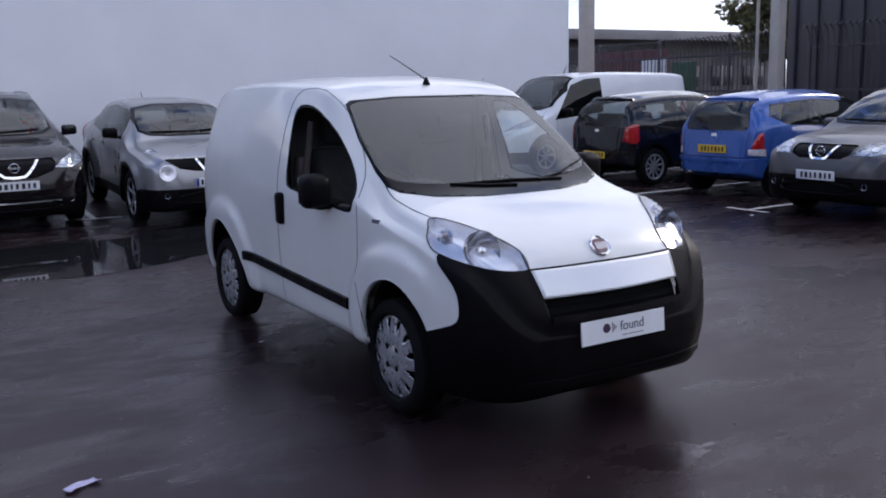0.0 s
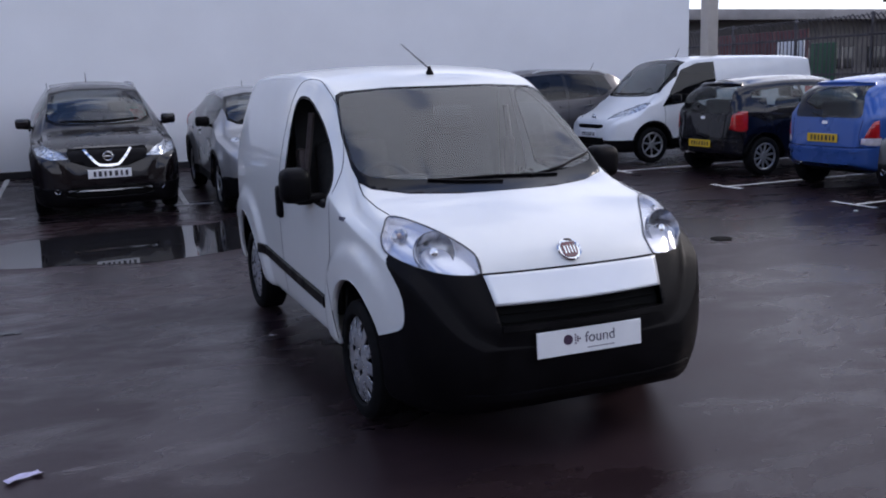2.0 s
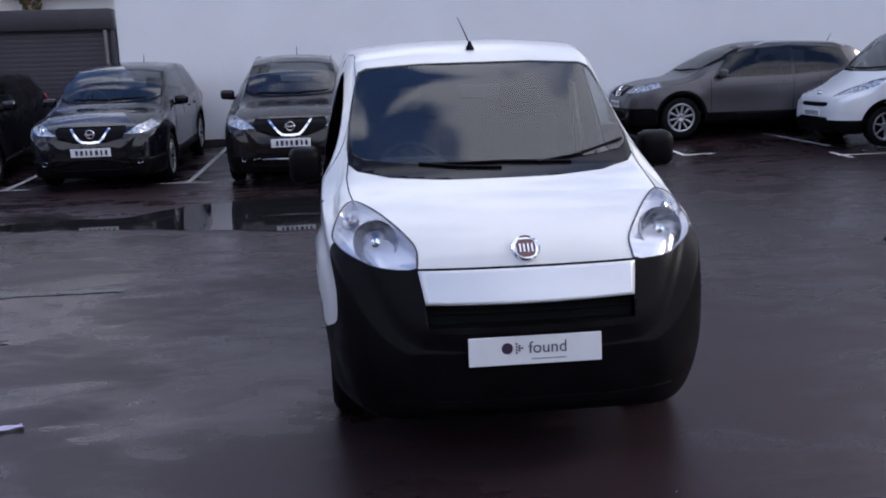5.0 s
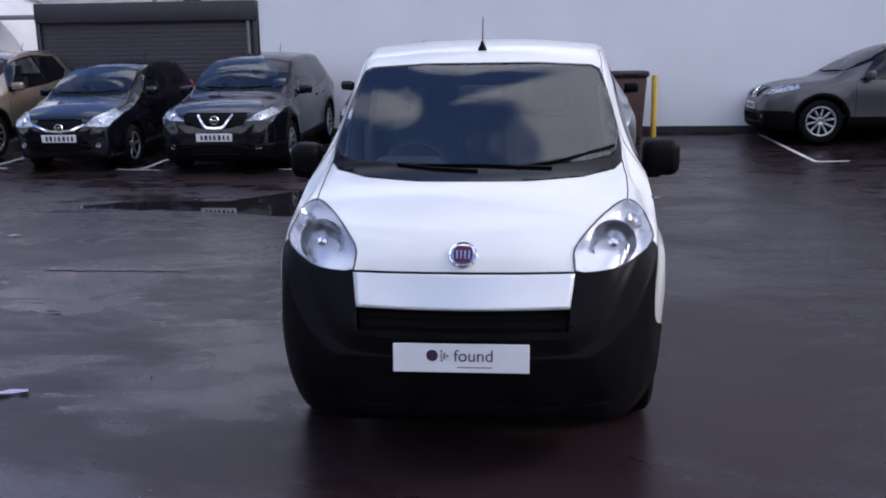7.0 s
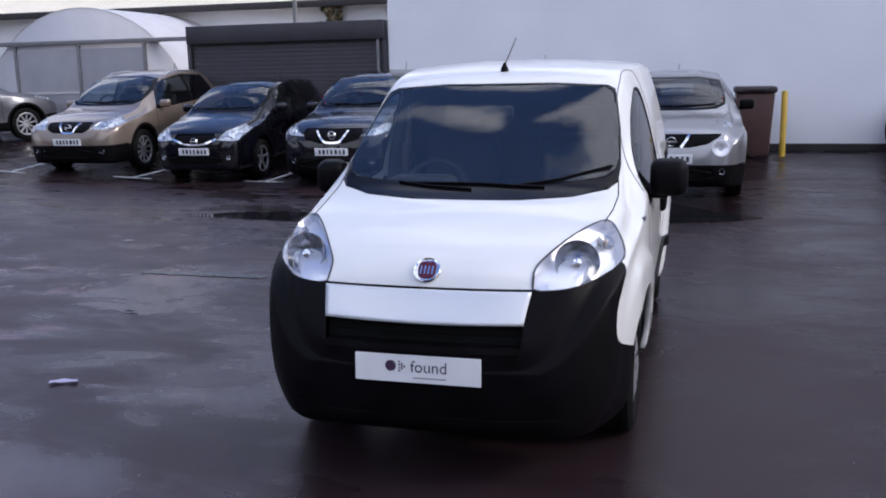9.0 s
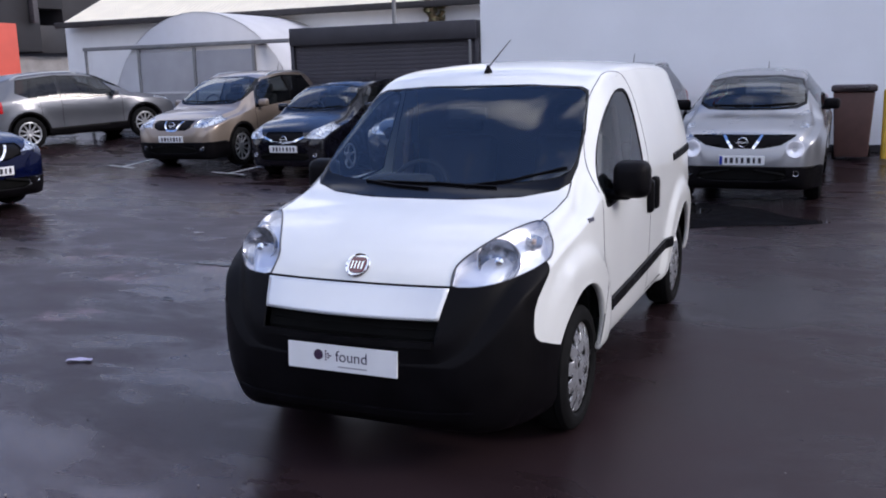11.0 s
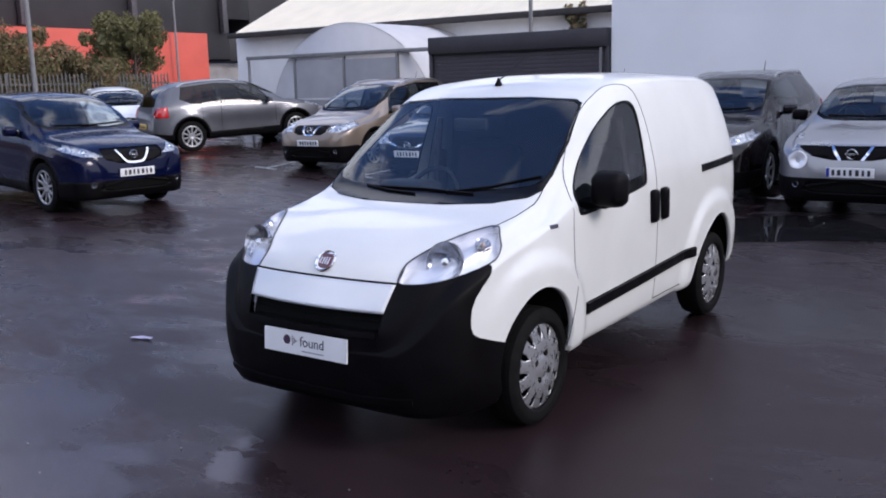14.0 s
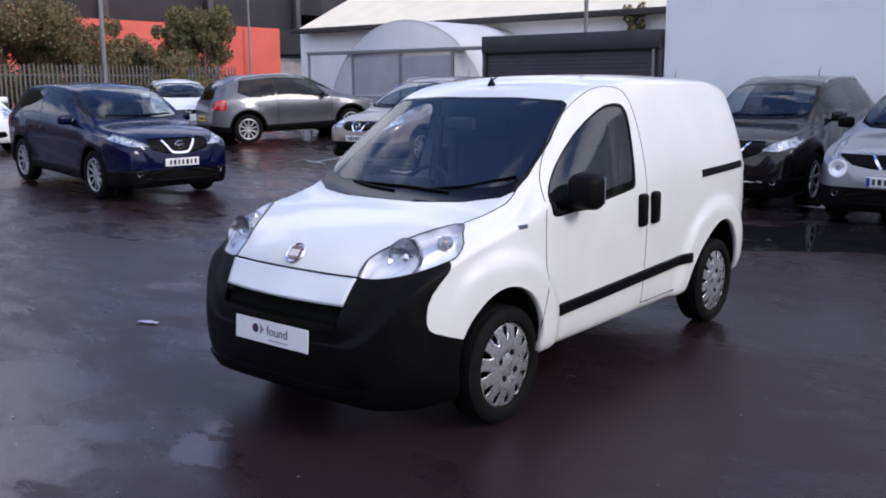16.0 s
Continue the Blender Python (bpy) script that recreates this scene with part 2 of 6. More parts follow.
class Shell:
    """A car body lofted through cross sections, cut into panels along outlines seen from the side or the front."""

    def __init__(self, ys, section, tidy=None, caps=(0.010, 0.010)):
        self.bm = bmesh.new()
        rings = []
        for y in ys:
            half = section(y)
            loop = half + [(-x, z) for x, z in half[-2:0:-1]]
            rings.append([Vector((x, y, z)) for x, z in loop])
        for end, out in ((0, -caps[0]), (-1, caps[1])):
            ring = rings[end]
            c = sum(ring, Vector()) / len(ring)
            extra = [[Vector((c.x + (p.x - c.x) * k, p.y + out * (1 - k * k), c.z + (p.z - c.z) * k)) for p in ring] for k in (0.8, 0.55, 0.3, 0.08)]
            rings = extra[::-1] + rings if end == 0 else rings + extra
        if tidy:
            rings = [[tidy(p) for p in r] for r in rings]
        vs = [[self.bm.verts.new(p) for p in r] for r in rings]
        n = len(vs[0])
        for u, v in zip(vs, vs[1:]):
            for k in range(n):
                self.bm.faces.new((u[k], v[k], v[(k + 1) % n], u[(k + 1) % n]))
        self.bm.faces.new(vs[0])
        self.bm.faces.new(vs[-1][::-1])
        self.reg = self.bm.faces.layers.int.new("region")
        self.names = ["body"]
        self.bvh = None

    def cut(self, name, poly, plane, where, both=True):
        """Gives the faces inside the outline to a panel; where(p) limits the side that is meant."""
        for side in ((1, -1) if both else (1,)):
            i, j = PLANE[plane]
            pl = [(a * side, b) if plane != "yz" else (a, b) for a, b in poly]
            lo = [min(p[k] for p in pl) - 0.06 for k in (0, 1)]
            hi = [max(p[k] for p in pl) + 0.06 for k in (0, 1)]

            def ok(c):
                return lo[0] < c[i] < hi[0] and lo[1] < c[j] < hi[1] and where(Vector((c.x * side, c.y, c.z)))
            geom = [f for f in self.bm.faces if ok(f.calc_center_median())]
            for (a1, b1), (a2, b2) in zip(pl, pl[1:] + pl[:1]):
                faces = [g for g in geom if g.is_valid and isinstance(g, bmesh.types.BMFace)]
                if not faces:
                    break
                es = {e for f in faces for e in f.edges}
                ws = {v for f in faces for v in f.verts}
                no, co = Vector((0, 0, 0)), Vector((0, 0, 0))
                no[i], no[j] = b2 - b1, -(a2 - a1)
                co[i], co[j] = a1, b1
                if no.length < 1e-6:
                    continue
                geom = bmesh.ops.bisect_plane(self.bm, geom=[*ws, *es, *faces], dist=1e-4, plane_co=co, plane_no=no.normalized())["geom"]
            k = self.names.index(name) if name in self.names else len(self.names)
            if k == len(self.names):
                self.names.append(name)
            for f in geom:
                if f.is_valid and isinstance(f, bmesh.types.BMFace):
                    c = f.calc_center_median()
                    if inside(pl, c[i], c[j]):
                        f[self.reg] = k

    def tree(self):
        self.bm.normal_update()
        self.bvh = BVHTree.FromBMesh(self.bm)
        return self.bvh

    def at(self, plane, a, b, side=1, start=6.0):
        """The place on the body under (a, b) of a view: yz from the side, xz from ahead (side 1) or behind (-1), xy from above."""
        if plane == "yz":
            o, d = Vector((start * side, a, b)), Vector((-side, 0, 0))
        elif plane == "xz":
            o, d = Vector((a, -start * side, b)), Vector((0, side, 0))
        else:
            o, d = Vector((a, b, start)), Vector((0, 0, -1))
        p, n, _, _ = self.bvh.ray_cast(o, d)
        return (p, n if n.dot(d) < 0 else -n) if p is not None else (o + d * start, -d)

    def take(self, name, test=None, push=0.0):
        """A bmesh of one panel's faces."""
        k = self.names.index(name) if name in self.names else -1
        out, seen = bmesh.new(), {}
        for f in self.bm.faces:
            if f[self.reg] == k and (test is None or test(f.calc_center_median())):
                vs = []
                for v in f.verts:
                    if v not in seen:
                        seen[v] = out.verts.new(v.co + v.normal * push)
                    vs.append(seen[v])
                out.faces.new(vs)
        return out

    def dish(self, name, test, depth):
        """A panel sunk below the skin, with a wall round its edge."""
        k = self.names.index(name)
        faces = [f for f in self.bm.faces if f[self.reg] == k and test(f.calc_center_median())]
        out, low, top, own = bmesh.new(), {}, {}, set(faces)
        for f in faces:
            for v in f.verts:
                if v not in low:
                    low[v] = out.verts.new(v.co - v.normal * depth)
            out.faces.new([low[v] for v in f.verts])
        for f in faces:
            for lp in f.loops:
                if sum(1 for g in lp.edge.link_faces if g in own) == 1:
                    a, b = lp.vert, lp.link_loop_next.vert
                    for v in (a, b):
                        if v not in top:
                            top[v] = out.verts.new(v.co - v.normal * 0.001)
                    out.faces.new((low[b], low[a], top[a], top[b]))
        return out

    def free(self):
        self.bm.free()


def ribbon(sh, pts, plane, width, thick, side=1, lift=0.0, step=0.04, dense=True):
    """A bar of that width that lies along a line on the body."""
    bm = bmesh.new()
    line = []
    for (a1, b1), (a2, b2) in zip(pts, pts[1:]):
        n = max(1, int(math.hypot(a2 - a1, b2 - b1) / step)) if dense else 1
        line += [(a1 + (a2 - a1) * k / n, b1 + (b2 - b1) * k / n) for k in range(n)]
    line.append(pts[-1])
    hits = [sh.at(plane, a, b, side) for a, b in line]
    prev = None
    for k, (p, n) in enumerate(hits):
        t = (hits[min(k + 1, len(hits) - 1)][0] - hits[max(k - 1, 0)][0]).normalized()
        s = t.cross(n).normalized() * width / 2
        q = [bm.verts.new(p + s + n * (lift - 0.004)), bm.verts.new(p + s * 0.85 + n * (lift + thick)), bm.verts.new(p - s * 0.85 + n * (lift + thick)), bm.verts.new(p - s + n * (lift - 0.004))]
        if prev:
            for i in range(4):
                bm.faces.new((prev[i], prev[(i + 1) % 4], q[(i + 1) % 4], q[i]))
        else:
            bm.faces.new(q[::-1])
        prev = q
    bm.faces.new(prev)
    bmesh.ops.recalc_face_normals(bm, faces=bm.faces)
    return bm


def solid(ob, t, offset=-1.0):
    md = ob.modifiers.new("thickness", "SOLIDIFY")
    md.thickness, md.offset = t, offset
    return ob


def even_pane(ob, facing=-1, shade=True):
    """Lays a curved pane on one smooth sheet y = f(x, z), so that it mirrors evenly."""
    me = ob.data
    n = len(me.vertices)
    co = np.zeros(n * 3)
    me.vertices.foreach_get("co", co)
    co = co.reshape(-1, 3)
    x, z = co[:, 0], co[:, 2] - co[:, 2].mean()
    powers = [(i, j) for i in (0, 2, 4) for j in range(4) if i + j < 6]
    k, *_ = np.linalg.lstsq(np.stack([x ** i * z ** j for i, j in powers], 1), co[:, 1], rcond=None)
    co[:, 1] = sum(c * x ** i * z ** j for c, (i, j) in zip(k, powers))
    fx = sum(c * i * x ** max(i - 1, 0) * z ** j for c, (i, j) in zip(k, powers))
    fz = sum(c * j * x ** i * z ** max(j - 1, 0) for c, (i, j) in zip(k, powers))
    no = np.stack([-fx, np.ones(n), -fz], 1) * facing
    no /= np.linalg.norm(no, axis=1)[:, None]
    me.vertices.foreach_set("co", co.ravel())
    me.update()
    if shade:
        me.normals_split_custom_set_from_vertices([tuple(v) for v in no])
    return ob

# ---- ground ----


def ramp(a):
    return 0.5 * (a + math.sqrt(a * a + 0.25))


def ground_z(x, y):
    """The yard rises gently towards the wall and towards its far side."""
    return 0.055 * ramp(min(y, 13.5) - 9.2) + 0.028 * ramp(min(-x - 6.5, 12.0)) - 0.004


def asphalt():
    m = bpy.data.materials.new("wet_asphalt")
    m.use_nodes = True
    t = m.node_tree
    b = t.nodes["Principled BSDF"]
    tc = t.nodes.new("ShaderNodeTexCoord")

    def noise_of(scale, detail=5, rough=0.55, dist=0.0, stretch=(1, 1, 1), shift=(0, 0, 0)):
        mp = t.nodes.new("ShaderNodeMapping")
        mp.inputs["Scale"].default_value = stretch
        mp.inputs["Location"].default_value = shift
        n = t.nodes.new("ShaderNodeTexNoise")
        n.inputs["Scale"].default_value, n.inputs["Detail"].default_value = scale, detail
        n.inputs["Roughness"].default_value, n.inputs["Distortion"].default_value = rough, dist
        t.links.new(tc.outputs["Object"], mp.inputs["Vector"])
        t.links.new(mp.outputs["Vector"], n.inputs["Vector"])
        return n.outputs["Fac"]

    def span(value, lo, hi, to_lo, to_hi):
        q = t.nodes.new("ShaderNodeMapRange")
        for key, v in (("From Min", lo), ("From Max", hi), ("To Min", to_lo), ("To Max", to_hi)):
            q.inputs[key].default_value = v
        t.links.new(value, q.inputs["Value"])
        return q.outputs["Result"]

    def mul(a, c):
        q = t.nodes.new("ShaderNodeMath")
        q.operation = "MULTIPLY"
        t.links.new(a, q.inputs[0])
        t.links.new(c, q.inputs[1])
        return q.outputs[0]

    big = noise_of(0.33, 6, 0.6, 0.6, (1, 1.7, 1), (7.7, -26.1, -11.4))
    mid = noise_of(1.5, 6, 0.6, 0.4, (0.75, 1.5, 1))
    mixed = t.nodes.new("ShaderNodeMath")
    mixed.operation = "MULTIPLY_ADD"
    mixed.inputs[1].default_value = 0.45
    t.links.new(mid, mixed.inputs[0])
    t.links.new(big, mixed.inputs[2])
    grain = noise_of(140, 3)
    stone = noise_of(420, 2)
    def blend(a, c, w):
        q = t.nodes.new("ShaderNodeMix")
        for sock, i in ((w, 0), (a, 2), (c, 3)):
            if isinstance(sock, float):
                q.inputs[i].default_value = sock
            else:
                t.links.new(sock, q.inputs[i])
        return q.outputs[0]

    def added(a, c):
        q = t.nodes.new("ShaderNodeMath")
        q.operation = "ADD"
        t.links.new(a, q.inputs[0])
        t.links.new(c, q.inputs[1])
        return q.outputs[0]

    def spot(x, y, r):
        """A ragged spot round a place on the ground."""
        q = t.nodes.new("ShaderNodeVectorMath")
        q.operation = "DISTANCE"
        q.inputs[1].default_value = (x, y, 0)
        t.links.new(tc.outputs["Object"], q.inputs[0])
        return span(added(q.outputs["Value"], span(mid, 0.3, 0.7, -0.30, 0.30)), r * 0.75, r, 1.0, 0.0)

    xyz = t.nodes.new("ShaderNodeSeparateXYZ")
    t.links.new(tc.outputs["Object"], xyz.inputs[0])
    wet_side = span(added(xyz.outputs[0], span(big, 0.3, 0.7, -0.8, 0.8)), -2.4, 0.2, 1.0, 0.0)
    damp = span(mixed.outputs[0], 0.59, 0.79, 0.0, 1.0)
    film = mul(span(noise_of(1.1, 5, 0.6, 0.5, (0.8, 1.6, 1), (3.3, 8.1, 0)), 0.60, 0.66, 0.0, 1.0), wet_side)
    for x, y, r in ((-0.85, -1.85, 0.55), (-0.10, -1.22, 0.16)):
        film = added(film, spot(x, y, r))
    film = span(film, 0.0, 1.0, 0.0, 1.0)
    tone = mul(span(mid, 0.3, 0.7, 0.82, 1.18), mul(span(damp, 0, 1, 0.010, 0.016), span(stone, 0.3, 0.7, 0.55, 1.45)))
    # ragged spots of a paler ground colour
    pale_spots = spot(-3.72, 1.96, 0.26)
    for x, y, r in ((-3.34, 0.78, 0.24), (-3.15, 2.66, 0.18), (-4.75, 2.75, 0.30)):
        pale_spots = added(pale_spots, spot(x, y, r))
    tone = blend(tone, 0.085, mul(span(pale_spots, 0.0, 1.0, 0.0, 1.0), span(noise_of(5, 6, 0.7), 0.45, 0.62, 0.0, 1.0)))
    col = t.nodes.new("ShaderNodeCombineColor")
    t.links.new(mul(tone, span(big, 0, 1, 1.42, 1.42)), col.inputs[0])
    t.links.new(mul(tone, span(big, 0, 1, 0.88, 0.88)), col.inputs[1])
    t.links.new(tone, col.inputs[2])
    t.links.new(col.outputs[0], b.inputs["Base Color"])
    left = added(span(damp, 0, 1, 0.15, 0.36), span(mid, 0.3, 0.7, -0.08, 0.10))
    right = added(span(damp, 0, 1, 0.20, 0.32), span(mid, 0.3, 0.7, -0.04, 0.05))
    t.links.new(blend(blend(right, left, wet_side), 0.06, film), b.inputs["Roughness"])
    gloss = blend(span(damp, 0, 1, 0.24, 0.13), span(damp, 0, 1, 0.68, 0.26), wet_side)
    t.links.new(blend(gloss, 0.62, film), b.inputs["Specular IOR Level"])
    b.inputs["Specular Tint"].default_value = (1.0, 0.80, 0.92, 1)
    bp = t.nodes.new("ShaderNodeBump")
    bp.inputs["Strength"].default_value, bp.inputs["Distance"].default_value = 0.22, 0.006
    t.links.new(grain, bp.inputs["Height"])
    t.links.new(bp.outputs["Normal"], b.inputs["Normal"])
    return m


M_ASPHALT = asphalt()
M_WATER = mat("puddle_water", (0.012, 0.012, 0.014), 0.015, spec=0.6, rvar=0.01, scale=2.0, bump=0.01, bscale=3)
M_LINE = mat("road_paint", (0.55, 0.55, 0.54), 0.6, var=0.25, scale=9, bump=0.2, bscale=150, rvar=0.1)


def ramp_axis(inner, outer):
    a = list(np.arange(-inner, inner + 0.01, 1.0))
    far = [inner * 1.4, inner * 2.2, inner * 4, inner * 9, outer]
    return [-f for f in far[::-1]] + a + far


def build_ground():
    bm = bmesh.new()
    xs, ys = ramp_axis(26, 900), ramp_axis(26, 900)
    g = [[bm.verts.new((x, y, ground_z(x, y))) for y in ys] for x in xs]
    for i in range(len(xs) - 1):
        for j in range(len(ys) - 1):
            bm.faces.new((g[i][j], g[i + 1][j], g[i + 1][j + 1], g[i][j + 1]))
    tagged(part("ground", bm, M_ASPHALT, None, "", True, 180), "dark wet asphalt of a car park with damp patches", "ground", kind="structure")


build_ground()


def build_puddle():
    """A shallow pool with a ragged edge."""
    bm = bmesh.new()
    near = curve_of((-4.95, 5.62), (-4.0, 5.50), (-3.2, 5.36), (-2.3, 5.10), (-1.3, 4.85), (-0.7, 4.98), (0.0, 5.38), (0.7, 5.85), (1.3, 6.10), (1.75, 6.33))
    far = curve_of((-4.95, 5.66), (-4.2, 6.10), (-3.3, 6.12), (-2.9, 6.60), (-2.3, 6.95), (-1.4, 7.20), (-0.5, 7.05), (0.2, 7.55), (0.8, 7.35), (1.3, 6.75), (1.75, 6.37))
    prev = None
    for k in range(181):
        x = -4.95 + 6.70 * k / 180
        a = near(x) + 0.06 * noise.noise(Vector((x * 3, 0.5, 0))) + 0.025 * noise.noise(Vector((x * 11, 2.5, 0)))
        c = far(x) + 0.10 * noise.noise(Vector((x * 2.6, 7.5, 0))) + 0.03 * noise.noise(Vector((x * 12, 4.5, 0)))
        c = max(c, a + 0.01)
        row = [bm.verts.new((x, a + (c - a) * i / 6, 0.0006)) for i in range(7)]
        if prev:
            for i in range(6):
                bm.faces.new((prev[i], row[i], row[i + 1], prev[i + 1]))
        prev = row
    tagged(part("puddle", bm, M_WATER), "shallow rain puddle mirroring the wall and cars", "puddle", kind="structure")


build_puddle()


def painted_line(x1, y1, x2, y2, w=0.075):
    """A strip of road paint that follows the ground."""
    bm = bmesh.new()
    d = Vector((x2 - x1, y2 - y1, 0))
    n = max(2, int(d.length / 0.25))
    s = Vector((-d.y, d.x, 0)).normalized() * w / 2
    prev = None
    for k in range(n + 1):
        p = Vector((x1, y1, 0)) + d * k / n
        q = [bm.verts.new((p + e * s + Vector((0, 0, ground_z(p.x + e * s.x, p.y + e * s.y) + 0.008)))) for e in (-1, 1)]
        if prev:
            bm.faces.new((prev[0], q[0], q[1], prev[1]))
        prev = q
    tagged(part("bay_marking", bm, M_LINE), "worn white parking bay line on the asphalt", "road marking", "parking bay lines", "structure")


for k, x in enumerate((-7.95, -5.55, -3.05, -0.50)):
    painted_line(x, 8.98, x + 0.12, 12.75)
    painted_line(x - 0.38, 9.02, x + 0.36, 8.94)
for y in (3.98, 6.25, 8.92):
    painted_line(6.55, y, 11.0, y + 0.05)
    painted_line(6.62, y + 0.34, 6.60, y - 0.34)
painted_line(4.42, 9.62, 4.30, 12.5)
painted_line(4.40, 9.60, 4.92, 9.66)
painted_line(6.95, 9.9, 6.60, 11.6)
painted_line(-10.4, 9.05, -10.9, 12.7)
painted_line(-10.75, 9.10, -10.05, 8.98)

# ---- wall and buildings behind the bays ----
M_WALL = mat("white_render", (0.80, 0.815, 0.84), 0.75, var=0.035, scale=0.8, bump=0.12, bscale=90)
M_PLINTH = mat("dark_plinth", (0.022, 0.020, 0.023), 0.75, var=0.3, scale=3, bump=0.2, bscale=60)
M_SHUTTER = mat("shutter_steel", (0.050, 0.046, 0.056), 0.6, 0.1, var=0.12, scale=2.5, bump=0.05, bscale=40)
M_SHUTBOX = mat("shutter_box_steel", (0.034, 0.032, 0.038), 0.5, 0.2, var=0.15, scale=2.5)
M_TENT = mat("tent_fabric", (0.50, 0.50, 0.52), 0.75, var=0.05, scale=2, bump=0.05, bscale=20)
M_TENTDOOR = mat("tent_door", (0.30, 0.30, 0.32), 0.7, var=0.08, scale=2)
M_WHITEWALL = mat("painted_white_wall", (0.76, 0.76, 0.77), 0.8, var=0.06, scale=1.2, bump=0.1, bscale=40)
M_ROOF = mat("cream_roof_sheet", (0.78, 0.71, 0.56), 0.6, var=0.06, scale=1.5)
M_EAVES = mat("dark_eaves", (0.035, 0.03, 0.03), 0.7, var=0.2, scale=4)
M_STEEL = mat("galvanised_steel", (0.20, 0.20, 0.205), 0.6, 0.4, var=0.15, scale=6)
M_DARKSTEEL = mat("dark_fence_steel", (0.075, 0.07, 0.078), 0.6, 0.3, var=0.2, scale=6)
M_FENCE = mat("weathered_fence_steel", (0.115, 0.112, 0.11), 0.6, 0.3, var=0.2, scale=6)
M_RED = mat("orange_red_cladding", (0.56, 0.085, 0.055), 0.6, var=0.08, scale=0.7)
M_DARKBLD = mat("dark_cladding", (0.018, 0.017, 0.02), 0.6, var=0.25, scale=0.6)
M_CONC = mat("weathered_concrete", (0.26, 0.25, 0.25), 0.85, var=0.15, scale=1.5, bump=0.2, bscale=30)
M_POST = mat("pale_painted_post", (0.45, 0.42, 0.385), 0.6, var=0.08, scale=4)
M_YELLOW = mat("yellow_post_paint", (0.62, 0.40, 0.045), 0.5, var=0.15, scale=6)
M_BIN = mat("brown_bin_plastic", (0.085, 0.042, 0.036), 0.5, var=0.12, scale=6)
M_BINLID = mat("dark_bin_lid", (0.030, 0.022, 0.024), 0.45, var=0.12, scale=6)


def structure(name, bm, material, label, category, smooth=False):
    return tagged(part(name, bm, material, None, "", smooth), label, category, kind="structure")


bm = bmesh.new()
box(bm, 3.13, 13.05, 3.30, 15.75, 0.30, 6.00)
wall = structure("wall_north", bm, M_WALL, "tall smooth white rendered wall behind the parking bays", "wall")
bm = bmesh.new()
box(bm, 3.13, 12.99, 0.215, 15.75, 0.34, 0.19, 0.01, 1)
structure("plinth", bm, M_PLINTH, "dark painted plinth along the foot of the white wall", "wall base")


# unseen brick walls, added behind the camera to darken the cars' reflections
M_BRICK = mat("dark_brick", (0.11, 0.075, 0.06), 0.85, var=0.3, scale=3, bump=0.3, bscale=30)
bm = bmesh.new()
box(bm, -15.0, -24.0, 3.2, 80.0, 0.4, 6.6)
box(bm, -55.0, -11.0, 3.2, 0.4, 26.0, 6.6)
structure("unseen_south_wall", bm, M_BRICK, "unseen dark brick wall added to darken reflections in the cars", "wall")


def build_shutter():
    sh = thing("roller_shutter", pose(-6.92, 12.9, 0.18), "dark grey steel roller shutter under a long shutter box", "roller shutter")
    bm = bmesh.new()
    box(bm, 0, 0, 0, 4.14, 0.03, 0.0806, 0.005, 2)
    first = part("slat", bm, M_SHUTTER, sh)
    for k in range(26):
        o = first if k == 0 else new("slat", first.data)
        o.parent = sh
        o.location = (0, 0.02, 0.04 + 0.0815 * (k + 0.5))
    boxed("shutter_box", (0, 0.06, 2.31), (4.24, 0.36, 0.36), M_SHUTBOX, sh, "long dark shutter box", 0.02)
    boxed("guide_rail", (-2.10, 0.0, 1.07), (0.09, 0.10, 2.14), M_SHUTBOX, sh, "", 0.008)
    boxed("guide_rail", (2.10, 0.0, 1.07), (0.09, 0.10, 2.14), M_SHUTBOX, sh, "", 0.008)
    boxed("back_wall", (0, 0.42, 1.1), (4.2, 0.25, 2.3), M_PLINTH, sh, "", 0.01)
    bm = bmesh.new()
    tube(bm, [(1.99, -0.10, 0.0), (1.99, -0.10, 2.12)], 0.028, 10)
    part("drain_pipe", bm, M_STEEL, sh, "pale upright pipe")


build_shutter()


def build_tent():
    """A fabric hoop shelter with a pair of doors under a rail."""
    t = thing("hoop_shelter", pose(-12.35, 13.9, 0.22), "pale grey fabric hoop shelter with double doors", "shelter")
    R, n = 2.74, 24
    bm = bmesh.new()
    arc = [(R * math.cos(math.pi * k / n), 3.02 * math.sin(math.pi * k / n) ** 0.86 if 0 < k < n else 0) for k in range(n + 1)]
    rows = [[bm.verts.new((x, y, z)) for x, z in arc] for y in (0.0, 1.6, 3.2, 4.8)]
    for u, v in zip(rows, rows[1:]):
        for k in range(n):
            bm.faces.new((u[k], u[k + 1], v[k + 1], v[k]))
    part("canopy", bm, M_TENT, t, "arched fabric cover")
    bm = bmesh.new()
    bm.faces.new([bm.verts.new((x, 0.01, z)) for x, z in arc])
    solid(part("front_panel", bm, M_TENT, t, "fabric front"), 0.02)
    for x in (-0.88, 0.80):
        d = boxed("door", (x, -0.03, 1.06), (1.62, 0.05, 2.12), M_TENTDOOR, t, "grey door leaf", 0.01)
        boxed("door_rail", (x, -0.065, 1.15), (1.55, 0.02, 0.05), M_TENT, d, "", 0.004)
    for x in (-1.72, -0.04, 1.64):
        boxed("door_post", (x, -0.05, 1.10), (0.07, 0.07, 2.2), M_STEEL, t, "", 0.01)
    boxed("track", (-0.3, -0.06, 2.26), (6.3, 0.10, 0.09), M_STEEL, t, "long door track", 0.01)
    boxed("track_post", (-3.40, -0.06, 1.13), (0.06, 0.06, 2.26), M_STEEL, t, "", 0.01)


build_tent()


